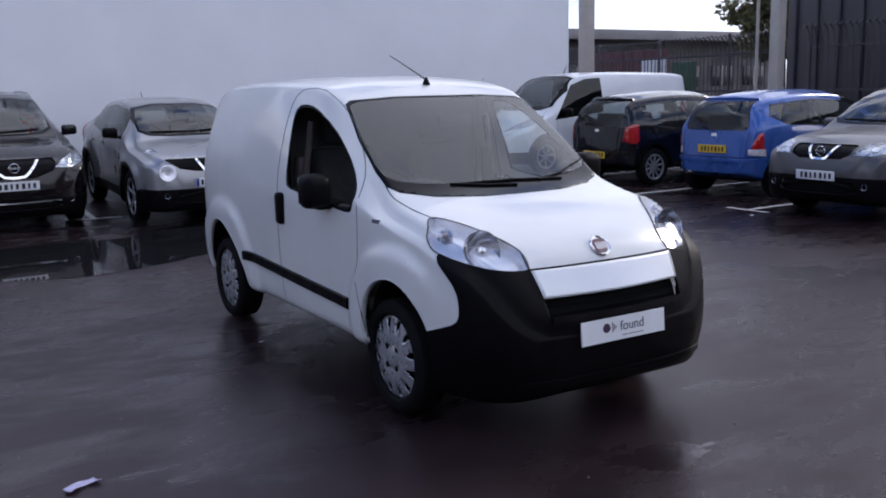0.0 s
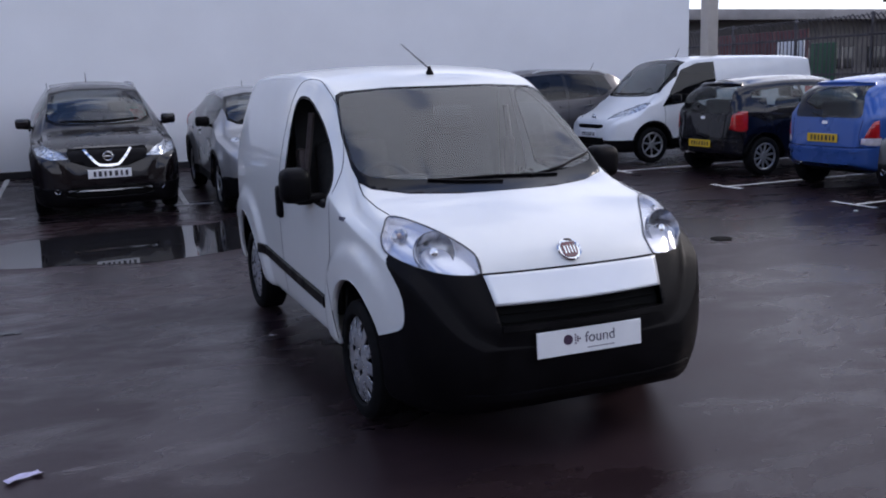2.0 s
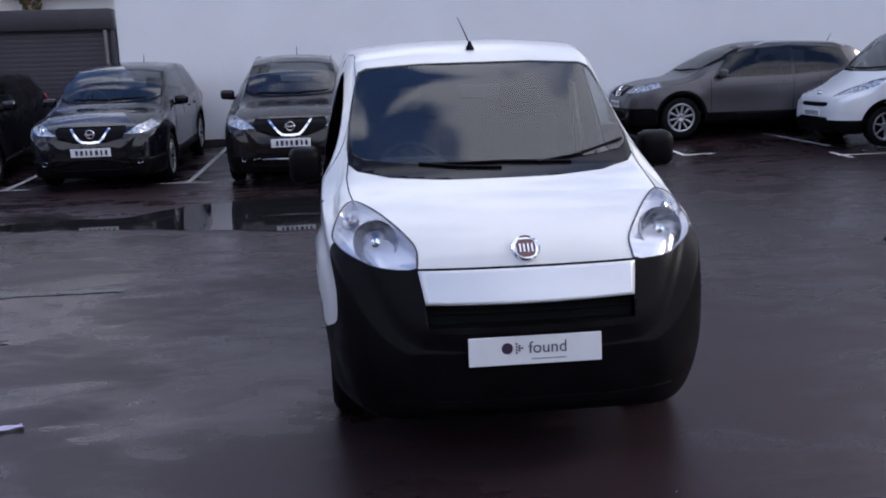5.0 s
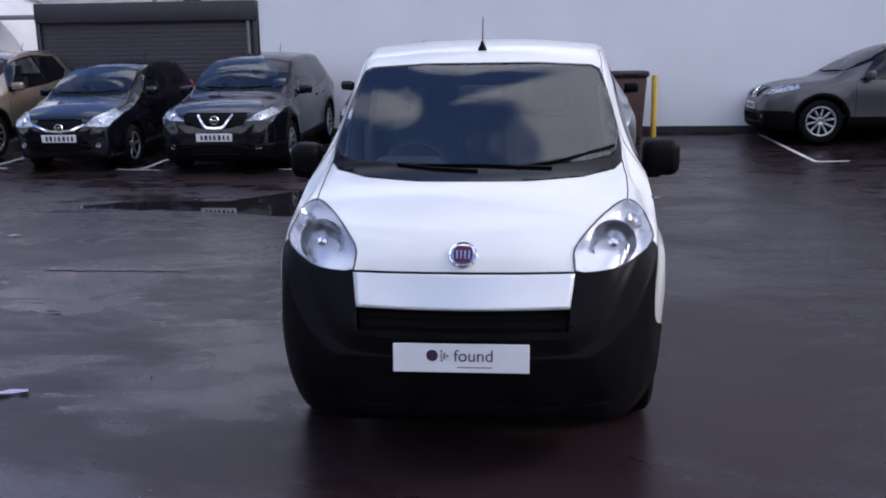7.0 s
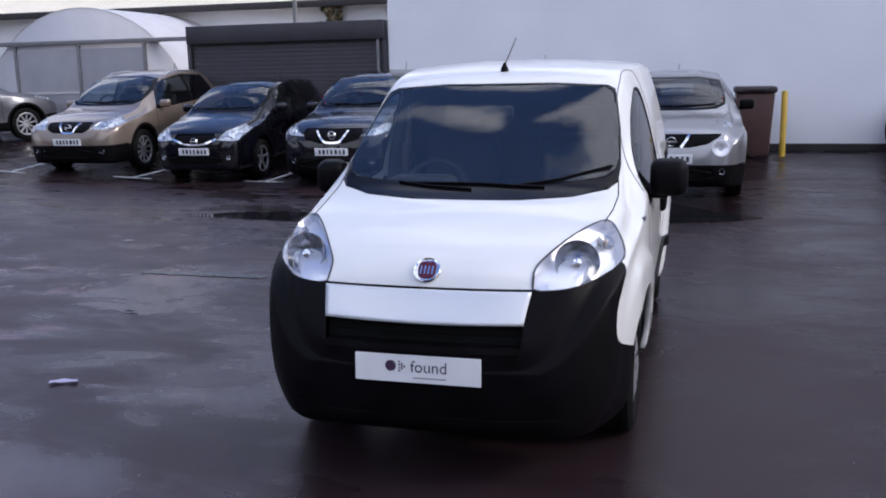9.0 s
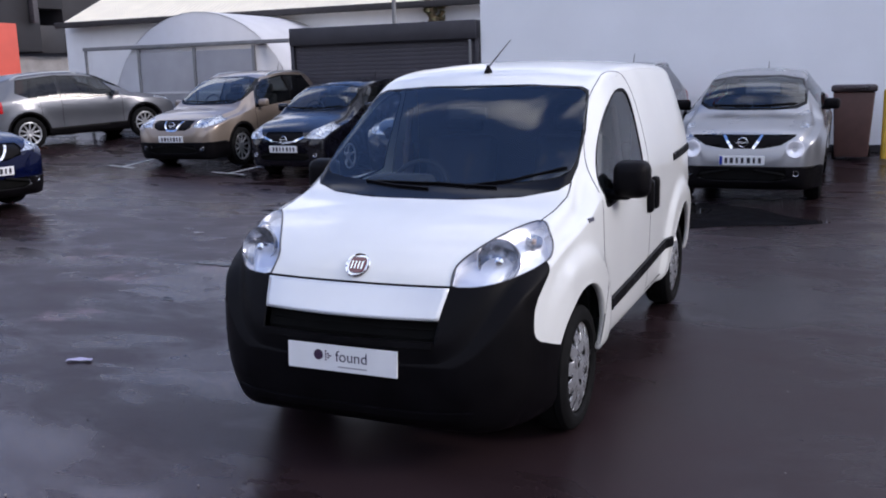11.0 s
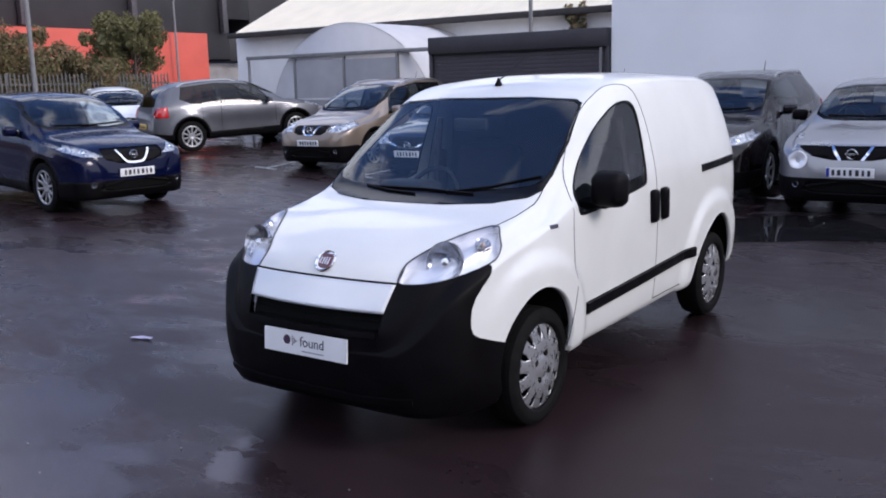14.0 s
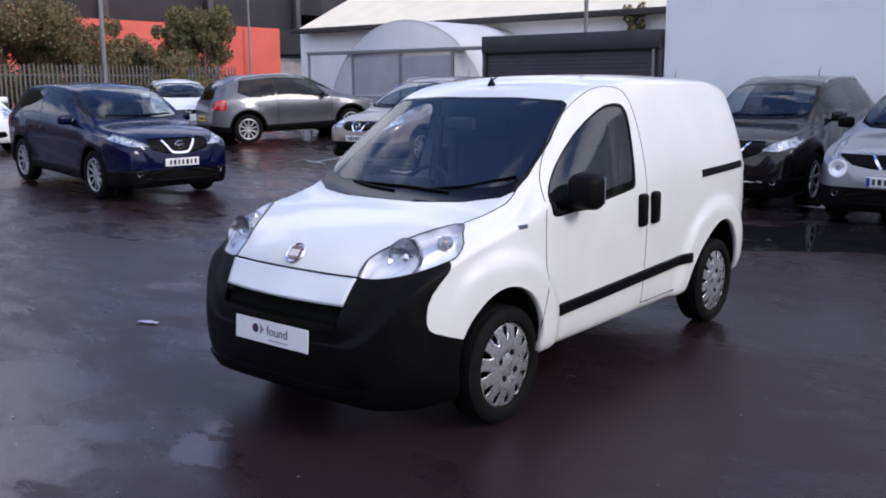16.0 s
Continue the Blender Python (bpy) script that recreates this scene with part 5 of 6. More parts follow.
def build_car(name, label, category, m, body_paint, S, group="parked cars"):
    """A parked car or van. S gives its sizes; the nose is at -y, y = 0 is the middle."""
    L, W, H, wb, fo = S["L"], S["W"] / 2, S["H"], S["wb"], S["fo"]
    y0, y1 = -L / 2, L / 2
    bz, cz, cy, ty, ry = S["bz"], S["cz"], y0 + S["cy"], y0 + S["ty"], y1 - S["ry"]
    belt = S["belt"]
    tail = S.get("tail", 0.16)
    zt = curve_of((y0, 0.60), (y0 + 0.02, 0.70), (y0 + 0.07, bz - 0.06), (y0 + 0.16, bz), (y0 + 0.50, bz + (cz - bz) * 0.52), (cy, cz), (cy + 0.05, cz + 0.03),
                  ((cy + ty) / 2, (cz + H) / 2 + 0.035), (ty, H - 0.065), (ty + 0.35, H - 0.012), (ty + 0.8, H), (ry - 0.3, H - S["drop"] * 0.4), (ry, H - S["drop"]),
                  (ry + (y1 - ry) * 0.55, (H + belt) / 2 + 0.06), (y1 - tail * 0.45, belt + 0.02), (y1 - 0.03, belt - 0.10), (y1, belt - 0.32))
    w = curve_of((y0, W * 0.58), (y0 + 0.03, W * 0.73), (y0 + 0.10, W * 0.855), (y0 + 0.25, W * 0.94), (y0 + 0.5, W * 0.98), (y0 + 0.9, W), (y1 - 0.8, W), (y1 - 0.3, W * S.get("t1", 0.965)), (y1 - 0.08, W * S.get("t2", 0.88)), (y1, W * S.get("t3", 0.74)))
    zb = curve_of((y0, 0.31), (y0 + 0.06, 0.22), (y0 + 0.3, 0.20), (0, 0.24), (y1 - 0.3, 0.26), (y1, 0.36))
    zs = curve_of((y0, 0.48), (y0 + 0.1, bz - 0.16), (y0 + 0.5, bz - 0.02), (cy, belt - 0.03), (0, belt), (y1, belt + 0.03))
    tw = S["tw"]
    wt = curve_of((y0, W * 0.50), (y0 + 0.1, W * 0.73), (y0 + 0.5, W * 0.83), (cy - 0.15, W * 0.845), (cy + 0.15, W * (0.43 + 0.5 * (tw + 0.05))), (cy + 0.45, W * (tw + 0.035)), (ty, W * tw), (ry, W * (tw - 0.02)), (y1, W * (tw - 0.12)))
    cr = curve_of((y0, 0.03), (y0 + 0.4, 0.05), (cy, 0.06), (cy + 0.3, 0.085), (ty, S.get("cr", 0.06)), (y1, S.get("cr", 0.06)))
    fa, ra, R = y0 + fo, y0 + fo + wb, S["R"]
    arch = ((fa, R, R + 0.065), (ra, R, R + 0.065))

    def tidy(p):
        if abs(p.x) > 0.4:
            for y, z, r in arch:
                d = math.hypot(p.y - y, p.z - z)
                k = math.exp(-((d - r - 0.03) / 0.11) ** 2)
                p.x += math.copysign(S.get("flare", 0.02) * k, p.x)
        return p

    car = thing(name, m, label, category, group)
    sh = Shell(spaced(y0, y1, 0.075, 0.012, 0.30), lambda y: car_section(y, zt, w, zb, zs, wt, cr, 2, waist=S.get("waist", 0.035) * min(1.0, max(0.0, min(y - y0 - 0.5, y1 - 0.3 - y) / 0.6))), tidy)
    clad = S.get("clad", 0.0)
    cladf = S.get("cladf", clad)
    if clad:
        sh.cut("cladding", [(y0 - 0.1, 0.0), (y1 + 0.1, 0.0), (y1 + 0.1, clad + 0.06), (ra + 0.5, clad), (fa - 0.3, clad), (fa - 0.5, cladf), (y0 - 0.1, cladf)], "yz", lambda p: p.x > -0.02)
    for y, z, r in arch:
        if clad:
            sh.cut("cladding", arc_outline(y, z, r + 0.05, 18), "yz", lambda p: p.x > 0.4)
        sh.cut("gone", arc_outline(y, z, r, 18), "yz", lambda p: p.x > 0.4)
    nose = lambda p: p.y < y0 + 0.9
    k = W / 0.9
    lamp = [(x * k, z + bz) for x, z in S["lamp"]]
    sh.cut("grille", mirror_poly([(x * k, z + bz) for x, z in S["grille"]]), "xz", nose, False)
    sh.cut("intake", mirror_poly([(0.40 * k, 0.33), (0.52 * k, 0.36), (0.46 * k, 0.46)]), "xz", nose, False)
    sh.cut("headlamp", lamp, "xz", lambda p: p.y < y0 + S.get("hl", 0.52) and p.x > 0.2)
    wide = W * tw
    screen = [(0.3, cz + 0.035), (wide * 0.86, cz + 0.055), (wide * 1.04, cz + 0.10), (wide * 1.03, (cz + H) / 2), (wide * 0.93, H - 0.13), (wide * 0.5, H - 0.085)]
    rim = [(0.3, cz + 0.008), (wide * 0.90, cz + 0.020), (wide * 1.09, cz + 0.075), (wide * 1.075, (cz + H) / 2), (wide * 0.97, H - 0.11), (wide * 0.5, H - 0.062)]
    sh.cut("windscreen_border", mirror_poly(rim), "xz", lambda p: p.y < ty + 0.16 and p.z > cz - 0.03, False)
    sh.cut("windscreen", mirror_poly(screen), "xz", lambda p: p.y < ty + 0.12 and p.z > cz - 0.02, False)
    # side glass
    def roofline(y):
        return zt(y) - cr(y) - 0.055
    va = cy + S.get("va", 0.42)
    if S.get("van"):
        sides = [[(va - 0.14, belt - 0.05), (ty + 0.62, belt + 0.06), (ty + 0.62, roofline(ty + 0.6)), (ty + 0.25, roofline(ty + 0.25)), ((va + ty) / 2 + 0.1, roofline((va + ty) / 2 + 0.1) - 0.02)]]
    else:
        b = S.get("bpost", (ty + ry) / 2 - 0.12)
        rise = S.get("rise", 0.05)
        end = ry + S.get("qx", -0.12)
        sides = [[(va, belt + 0.03), (b - 0.035, belt + 0.03 + rise * 0.4), (b - 0.035, roofline(b)), (ty + 0.12, roofline(ty + 0.12)), ((va + ty) / 2 + 0.05, roofline((va + ty) / 2 + 0.05) - 0.01)],
                 [(b + 0.035, belt + 0.03 + rise * 0.4), (end - 0.25, belt + 0.04 + rise), (end, belt + 0.10 + rise * 2), (end - 0.08, roofline(end - 0.1) - 0.01), (b + 0.035, roofline(b))]]
    if not S.get("van"):
        trim = [(va - 0.07, belt + 0.008), (b, belt + 0.008 + rise * 0.4), (end - 0.25, belt + 0.015 + rise), (end + 0.035, belt + 0.09 + rise * 2), (end - 0.07, roofline(end - 0.1) + 0.02),
                (b, roofline(b) + 0.028), (ty + 0.10, roofline(ty + 0.12) + 0.024), ((va + ty) / 2 + 0.02, roofline((va + ty) / 2 + 0.05) + 0.016)]
        sh.cut("window_trim", trim, "yz", lambda p: p.x > 0.3)
    for q in sides:
        sh.cut("side_window", q, "yz", lambda p: p.x > 0.3)
    rear = lambda p: p.y > ry - 0.05
    rw = S.get("rw", (belt + 0.07, H - S["drop"] - 0.07))
    sh.cut("rear_window", mirror_poly([(wide * S.get("rwx", 0.80), rw[0]), (wide * (S.get("rwx", 0.80) + 0.06), rw[0] + 0.05), (wide * (S.get("rwx", 0.80) + 0.02), (rw[0] + rw[1]) / 2), (wide * (S.get("rwx", 0.80) - 0.06), rw[1])]), "xz", rear, False)
    if S.get("rlamp"):
        tail_low = [(x * k, z + belt) for x, z in S["rlamp"]]
    sh.cut("tail_lamp", [(x * k, z + belt) for x, z in S["tlamp"]], "xz", lambda p: p.y > y1 - S.get("tl", 0.34) and p.x > 0.2)
    if S.get("rlamp"):
        sh.cut("reverse_lamp", tail_low, "xz", lambda p: p.y > y1 - S.get("tl", 0.34) and p.x > 0.2)
    sh.tree()
    part("body", sh.take("body"), body_paint, car)
    if clad:
        solid(part("cladding", sh.take("cladding", push=0.004), M_PLASTIC, car, "black plastic lower trim"), 0.006)
    solid(part("grille", sh.take("grille", push=-0.012), M_PLASTIC, car), 0.004)
    solid(part("intake", sh.take("intake", push=-0.015), M_DARK, car), 0.004)
    part("windscreen_border", sh.take("windscreen_border"), M_FRIT, car)
    even_pane(part("windscreen", sh.take("windscreen"), M_GLASS, car, angle=180))
    even_pane(part("rear_window", sh.take("rear_window"), S.get("rglass", M_PRIVACY), car, angle=180), 1)
    for s in (1, -1):
        if not S.get("van"):
            part("window_trim", sh.take("window_trim", lambda p: p.x * s > 0), M_GLOSSBLK, car)
        part("side_window", sh.take("side_window", lambda p: p.x * s > 0 and p.y < sides[0][1][0] + 0.02), S.get("sglass", M_CARGLASS), car)
        if not S.get("van"):
            part("side_window", sh.take("side_window", lambda p: p.x * s > 0 and p.y > sides[0][1][0] + 0.02), S.get("rglass", M_PRIVACY), car)
        hl = part("headlamp", sh.take("headlamp", lambda p: p.x * s > 0, 0.003), M_LENS, car, angle=180)
        hl.visible_shadow = False
        part("lamp_housing", sh.dish("headlamp", lambda p: p.x * s > 0, 0.022), M_CARLAMP, hl, angle=60)
        lx, lz = sum(a for a, _ in lamp) / len(lamp), sum(c for _, c in lamp) / len(lamp)
        p, n = sh.at("xz", s * (lx - 0.03), lz - 0.01)
        bm = bmesh.new()
        lathe(bm, [(0.002, -0.014), (0.025, -0.020), (0.030, -0.012), (0.040, -0.010), (0.042, -0.03)], 18, "z", Matrix.Translation(p) @ n.to_track_quat("Z", "Y").to_matrix().to_4x4())
        part("reflector", bm, M_CHROME, hl)
        solid(part("tail_lamp", sh.take("tail_lamp", lambda p: p.x * s > 0, 0.006), M_REDLENS, car, "red tail lamp"), 0.012)
        if S.get("rlamp"):
            solid(part("reverse_lamp", sh.take("reverse_lamp", lambda p: p.x * s > 0, 0.006), M_CLEARLENS, car, "clear reversing lamp"), 0.012)
        if S.get("fog", True):
            p, n = sh.at("xz", s * 0.62 * k, 0.42)
            bm = bmesh.new()
            lathe(bm, [(0.001, 0.002), (0.026, 0.001), (0.034, 0.007), (0.040, -0.004)], 18, "z", Matrix.Translation(p) @ n.to_track_quat("Z", "Y").to_matrix().to_4x4())
            part("fog_lamp", bm, M_BOWL, car)
        if S.get("eye"):
            p, n = sh.at("xz", s * 0.60 * k, S["eye"])
            mm = Matrix.Translation(p) @ Vector((0, -1, 0.1)).lerp(n, 0.4).normalized().to_track_quat("Z", "Y").to_matrix().to_4x4()
            bm = bmesh.new()
            lathe(bm, [(0.03, 0.004), (0.085, 0.022), (0.105, 0.020), (0.112, -0.03)], 28, "z", mm)
            part("round_headlamp", bm, M_REFL, car, "round headlamp below the wing")
        for yy in S.get("seams", (va - 0.10, (sides[0][1][0] + 0.03), ra - 0.30)):
            part("door_seam", ribbon(sh, [(yy, 0.33), (yy + 0.01, 0.6), (yy, belt + 0.01)], "yz", 0.008, 0.0006, s, 0.0008), M_DARK, car)
        for yy in ((sides[0][1][0] - 0.16),) + (() if S.get("van") else (ra - 0.42,)):
            part("door_handle", ribbon(sh, [(yy, belt - 0.09), (yy + 0.17, belt - 0.085)], "yz", 0.032, 0.022, s), S.get("handle", body_paint), car)
        for (y, z, r), face in zip(arch, (0, 1)):
            wheelhouse(car, y, z, r + 0.008, s * (W - 0.30), s * (W - 0.006))
            wheel(car, s * (W - 0.105), y, R, R, 0.20, R * 0.70, S.get("style", "five"), None, 11 + 37 * face)
        door_mirror(car, W + 0.055, va + 0.08, belt + 0.09, s, S.get("mirror", body_paint), (0.20, 0.12, 0.14), W - 0.06)
        if S.get("rails"):
            bm = bmesh.new()
            zz = lambda yy: zt(yy) + 0.005
            x = s * W * (tw - 0.03)
            ys = [ty + 0.25 + (ry - 0.1 - ty - 0.25) * i / 8 for i in range(9)]
            pts = [Vector((x, yy, sh.at("xy", x, yy)[0].z + (0.035 if 0 < i < 8 else -0.005))) for i, yy in enumerate(ys)]
            tube(bm, pts, 0.014, 6)
            part("roof_rail", bm, M_ALLOY, car)
    # badge, chrome and plates
    gz = bz + S["badge"]
    p, n = sh.at("xz", 0, gz)
    mm = Matrix.Translation(p + Vector((0, -0.012, 0))) @ pose(0, 0, 0, 90)
    bm = bmesh.new()
    torus(bm, 0.055, 0.009, mm, 28, 6)
    box(bm, 0, 0, 0.0, 0.145, 0.022, 0.012, 0.003, 1, mm)
    part("badge", bm, M_CHROME, car, "chrome ring badge with a cross bar")
    for line in S.get("chrome", ()):
        for s in (1, -1):
            part("grille_chrome", ribbon(sh, [(x * k * s, z + bz) for x, z in line], "xz", 0.036, 0.012), M_CHROME, car)
    if S.get("strip"):
        part("bumper_chrome", ribbon(sh, [(-0.50 * k, S["strip"]), (0, S["strip"] - 0.01), (0.50 * k, S["strip"])], "xz", 0.022, 0.008), M_CHROME, car)
    p, n = sh.at("xz", 0, S["pz"])
    plate(car, pose(0, p.y - 0.02, S["pz"], 3), eu=S.get("eu", False))
    rz = S.get("rpz", 0.62)
    p, n = sh.at("xz", 0, rz, -1)
    plate(car, pose(0, p.y + 0.02, rz, 0, 0, 180), base=M_PLATEY)
    if S.get("rwiper"):
        # hatch and bumper joints, lip over the rear window
        part("bumper_seam", ribbon(sh, [(-0.74, 0.60), (-0.45, 0.585), (0.45, 0.585), (0.74, 0.60)], "xz", 0.012, 0.0008, -1, 0.001), M_DARK, car)
        part("bumper_edge", ribbon(sh, [(-0.72, 0.555), (-0.4, 0.54), (0.4, 0.54), (0.72, 0.555)], "xz", 0.05, 0.022, -1), body_paint, car)
        for s in (1, -1):
            part("hatch_seam", ribbon(sh, [(0.60 * s, 0.60), (0.57 * s, 0.75), (0.60 * s, 0.95)], "xz", 0.008, 0.0008, -1, 0.001), M_DARK, car)
        part("spoiler", ribbon(sh, [(-wide * 0.82, rw[1] + 0.01), (-wide * 0.4, rw[1] + 0.03), (wide * 0.4, rw[1] + 0.03), (wide * 0.82, rw[1] + 0.01)], "xz", 0.06, 0.035, -1), body_paint, car)
        part("rear_wiper", ribbon(sh, [(0.0, rw[0] - 0.01), (0.26, rw[0] + 0.05)], "xz", 0.016, 0.012, -1, 0.004), M_PLASTIC, car)
        part("tail_badge", ribbon(sh, [(-0.05, 0.90), (0.05, 0.90)], "xz", 0.05, 0.006, -1), M_CHROME, car)
    # wiper, aerial
    part("wiper", ribbon(sh, [(-0.50, cz + 0.065), (0.0, cz + 0.055)], "xz", 0.018, 0.012, 1, 0.004), M_PLASTIC, car)
    part("wiper", ribbon(sh, [(0.02, cz + 0.055), (0.52, cz + 0.075)], "xz", 0.018, 0.012, 1, 0.004), M_PLASTIC, car)
    if S.get("aerial", True):
        p, n = sh.at("xy", 0, ry - 0.12 if not S.get("van") else ty + 0.3)
        bm = bmesh.new()
        tube(bm, [p, p + Vector((0, 0.02, 0.03)), p + Vector((0, 0.09, 0.16))], [0.012, 0.007, 0.003], 6)
        part("aerial", bm, M_PLASTIC, car)
    # cabin
    boxed("chassis", (0, 0, 0.29), (W * 1.2, L * 0.86, 0.12), M_DARK, car, "", 0.03)
    boxed("dashboard", (0, cy + 0.36, cz - 0.12), (W * 1.5, 0.5, 0.22), M_TRIM, car, "", 0.06, 3)
    sy = cy + 1.15
    for x in (-0.36, 0.36):
        seat(car, x, sy, 0.55)
    steering_wheel(car, -0.36, cy + 0.72, cz - 0.03)
    if S.get("van"):
        boxed("bulkhead", (0, ty + 0.72, 0.95), (W * 1.6, 0.03, 1.2), M_TRIM, car, "", 0.01)
    else:
        boxed("rear_bench", (0, sy + 0.9, 0.62), (W * 1.4, 0.5, 0.16), M_SEAT, car, "", 0.05, 3)
        boxed("rear_backrest", (0, sy + 1.18, 0.88), (W * 1.4, 0.14, 0.56), M_SEAT, car, "", 0.05, 3)
    boxed("cabin_floor", (0, 0.1, 0.42), (W * 1.7, L * 0.62, 0.05), M_TRIM, car, "", 0.01)
    sh.free()
    return car


# Sizes of the parked models. Lamp, grille and chrome outlines are (x, z above the bonnet lip).
WEDGE = [(0.44, -0.105), (0.60, -0.005), (0.80, 0.075), (0.865, 0.06), (0.84, -0.03), (0.70, -0.095)]
NEWSUV = dict(L=4.377, W=1.806, H=1.60, wb=2.646, fo=0.90, R=0.345, bz=0.89, cz=1.09, cy=1.12, ty=2.02, ry=0.50, drop=0.085, belt=1.00, tw=0.745, clad=0.40, cladf=0.46,
              lamp=WEDGE, grille=[(0.20, -0.21), (0.42, -0.15), (0.46, -0.05), (0.44, 0.0)], chrome=[[(0.0, -0.205), (0.11, -0.195), (0.15, -0.165), (0.25, -0.03)]], badge=-0.095,
              tlamp=[(0.55, -0.12), (0.86, -0.16), (0.86, 0.02), (0.62, 0.0)], pz=0.56, style="ten", fog=True, rise=0.07)
OLDSUV = dict(L=4.33, W=1.783, H=1.60, wb=2.63, fo=0.89, R=0.345, bz=0.875, cz=1.07, cy=1.08, ty=2.0, ry=0.55, drop=0.09, belt=0.98, tw=0.70, clad=0.42, cladf=0.52,
              lamp=[(0.42, -0.10), (0.50, 0.02), (0.76, 0.085), (0.86, 0.06), (0.82, -0.05), (0.66, -0.10)], grille=[(0.28, -0.15), (0.39, -0.10), (0.42, 0.0), (0.38, 0.015)],
              chrome=[[(0.0, -0.155), (0.09, -0.15), (0.135, -0.09), (0.19, 0.0)]], badge=-0.065,
              tlamp=[(0.58, -0.15), (0.87, -0.18), (0.87, 0.06), (0.66, 0.05)], pz=0.58, style="ten", rails=True, rise=0.06, flare=0.025, waist=0.02)
BIGSUV = dict(L=4.50, W=1.82, H=1.65, wb=2.70, fo=0.92, R=0.36, bz=0.92, cz=1.12, cy=1.14, ty=1.95, ry=0.5, drop=0.08, belt=1.06, tw=0.68, clad=0.46,
              lamp=[(0.46, -0.10), (0.56, -0.02), (0.80, 0.07), (0.86, 0.04), (0.82, -0.06), (0.66, -0.11)], grille=[(0.22, -0.22), (0.44, -0.14), (0.48, -0.04), (0.46, 0.01)],
              chrome=[[(0.0, -0.205), (0.11, -0.195), (0.16, -0.155), (0.28, -0.01)]], badge=-0.09,
              tlamp=[(0.58, -0.12), (0.86, -0.16), (0.86, 0.05), (0.64, 0.04)], pz=0.62, style="seven", rails=True, strip=0.42, rise=0.05)
HATCH = dict(L=3.95, W=1.63, H=1.50, wb=2.52, fo=0.77, R=0.31, bz=0.84, cz=1.03, cy=0.95, ty=1.80, ry=0.40, drop=0.07, belt=0.98, tw=0.73,
             lamp=[(0.42, -0.14), (0.55, -0.02), (0.78, 0.09), (0.86, 0.07), (0.84, -0.05), (0.78, -0.16), (0.62, -0.16)], grille=[(0.28, -0.22), (0.42, -0.16), (0.36, -0.05)],
             chrome=[[(0.0, -0.225), (0.20, -0.205), (0.42, -0.13)]], badge=-0.17, tlamp=[(0.62, -0.14), (0.87, -0.16), (0.87, 0.10), (0.72, 0.10)], pz=0.52, style="five", rise=0.06)
BUBBLE = dict(L=4.135, W=1.765, H=1.555, wb=2.53, fo=0.83, R=0.345, bz=0.90, cz=1.08, cy=0.98, ty=1.72, ry=0.62, drop=0.13, belt=1.04, tw=0.68, clad=0.40, cladf=0.50, eye=0.70,
              lamp=[(0.62, 0.04), (0.66, 0.09), (0.80, 0.13), (0.84, 0.10), (0.80, 0.04), (0.70, 0.02)], grille=[(0.22, -0.19), (0.44, -0.15), (0.60, -0.05), (0.60, -0.03)],
              chrome=[[(0.12, -0.19), (0.17, -0.12), (0.22, -0.04)]], badge=-0.12, tlamp=[(0.58, -0.05), (0.87, -0.10), (0.87, 0.10), (0.72, 0.10)], pz=0.575, style="five", flare=0.05, rise=0.09, eu=True, mirror=M_PLASTIC)
SMALL = dict(aerial=False, rglass=M_CARGLASS, L=3.74, W=1.66, H=1.53, wb=2.44, fo=0.72, R=0.30, bz=0.84, cz=1.02, cy=0.82, ty=1.50, ry=0.27, drop=0.11, belt=0.97, tw=0.72, cr=0.12, rwx=0.90, rw=(0.965, 1.375), rwiper=True,
             lamp=[(0.46, -0.12), (0.52, 0.02), (0.70, 0.10), (0.80, 0.08), (0.82, -0.05), (0.66, -0.13)], grille=[(0.20, -0.15), (0.30, -0.10), (0.30, -0.05)],
             chrome=[], badge=-0.09, tlamp=[(0.72, -0.30), (0.80, -0.33), (0.95, -0.30), (0.95, -0.02), (0.84, 0.0), (0.77, -0.08)], tl=0.24, t1=0.94, t2=0.82, t3=0.62, pz=0.50, style="ten", rise=0.05, fog=False, tail=0.10)
WORKVAN = dict(L=4.56, W=1.695, H=1.85, wb=2.725, fo=0.78, R=0.315, bz=0.84, cz=1.14, cy=0.75, ty=1.55, ry=0.16, drop=0.05, belt=1.03, tw=0.80, van=True, sglass=M_PRIVACY, clad=0.42, hl=0.75,
               lamp=[(0.46, -0.06), (0.50, 0.06), (0.66, 0.17), (0.80, 0.22), (0.84, 0.12), (0.72, 0.0)], grille=[(0.30, -0.22), (0.44, -0.20), (0.42, -0.15)],
               chrome=[], badge=-0.03, tlamp=[(0.70, -0.3), (0.86, -0.3), (0.86, 0.2), (0.74, 0.2)], pz=0.52, style="seven", fog=False, rw=(1.2, 1.6), va=0.38, mirror=M_PLASTIC)

# ---- vehicles in the yard ----
build_van(pose(-0.012, 0.0, 0.0))


def at(x, y, turn):
    return pose(x, y, ground_z(x, y) + 0.004, 0, 0, turn)


def tilted(x, y, turn, L):
    """A pose on the sloping ground for a car of that length."""
    d = Vector((math.sin(radians(turn)), -math.cos(radians(turn)), 0)) * L * 0.3
    a, b = ground_z(x + d.x, y + d.y), ground_z(x - d.x, y - d.y)
    return pose(x, y, (a + b) / 2 + 0.004, 0, 0, turn) @ pose(0, 0, 0, math.degrees(math.atan2(b - a, 2 * d.length)))


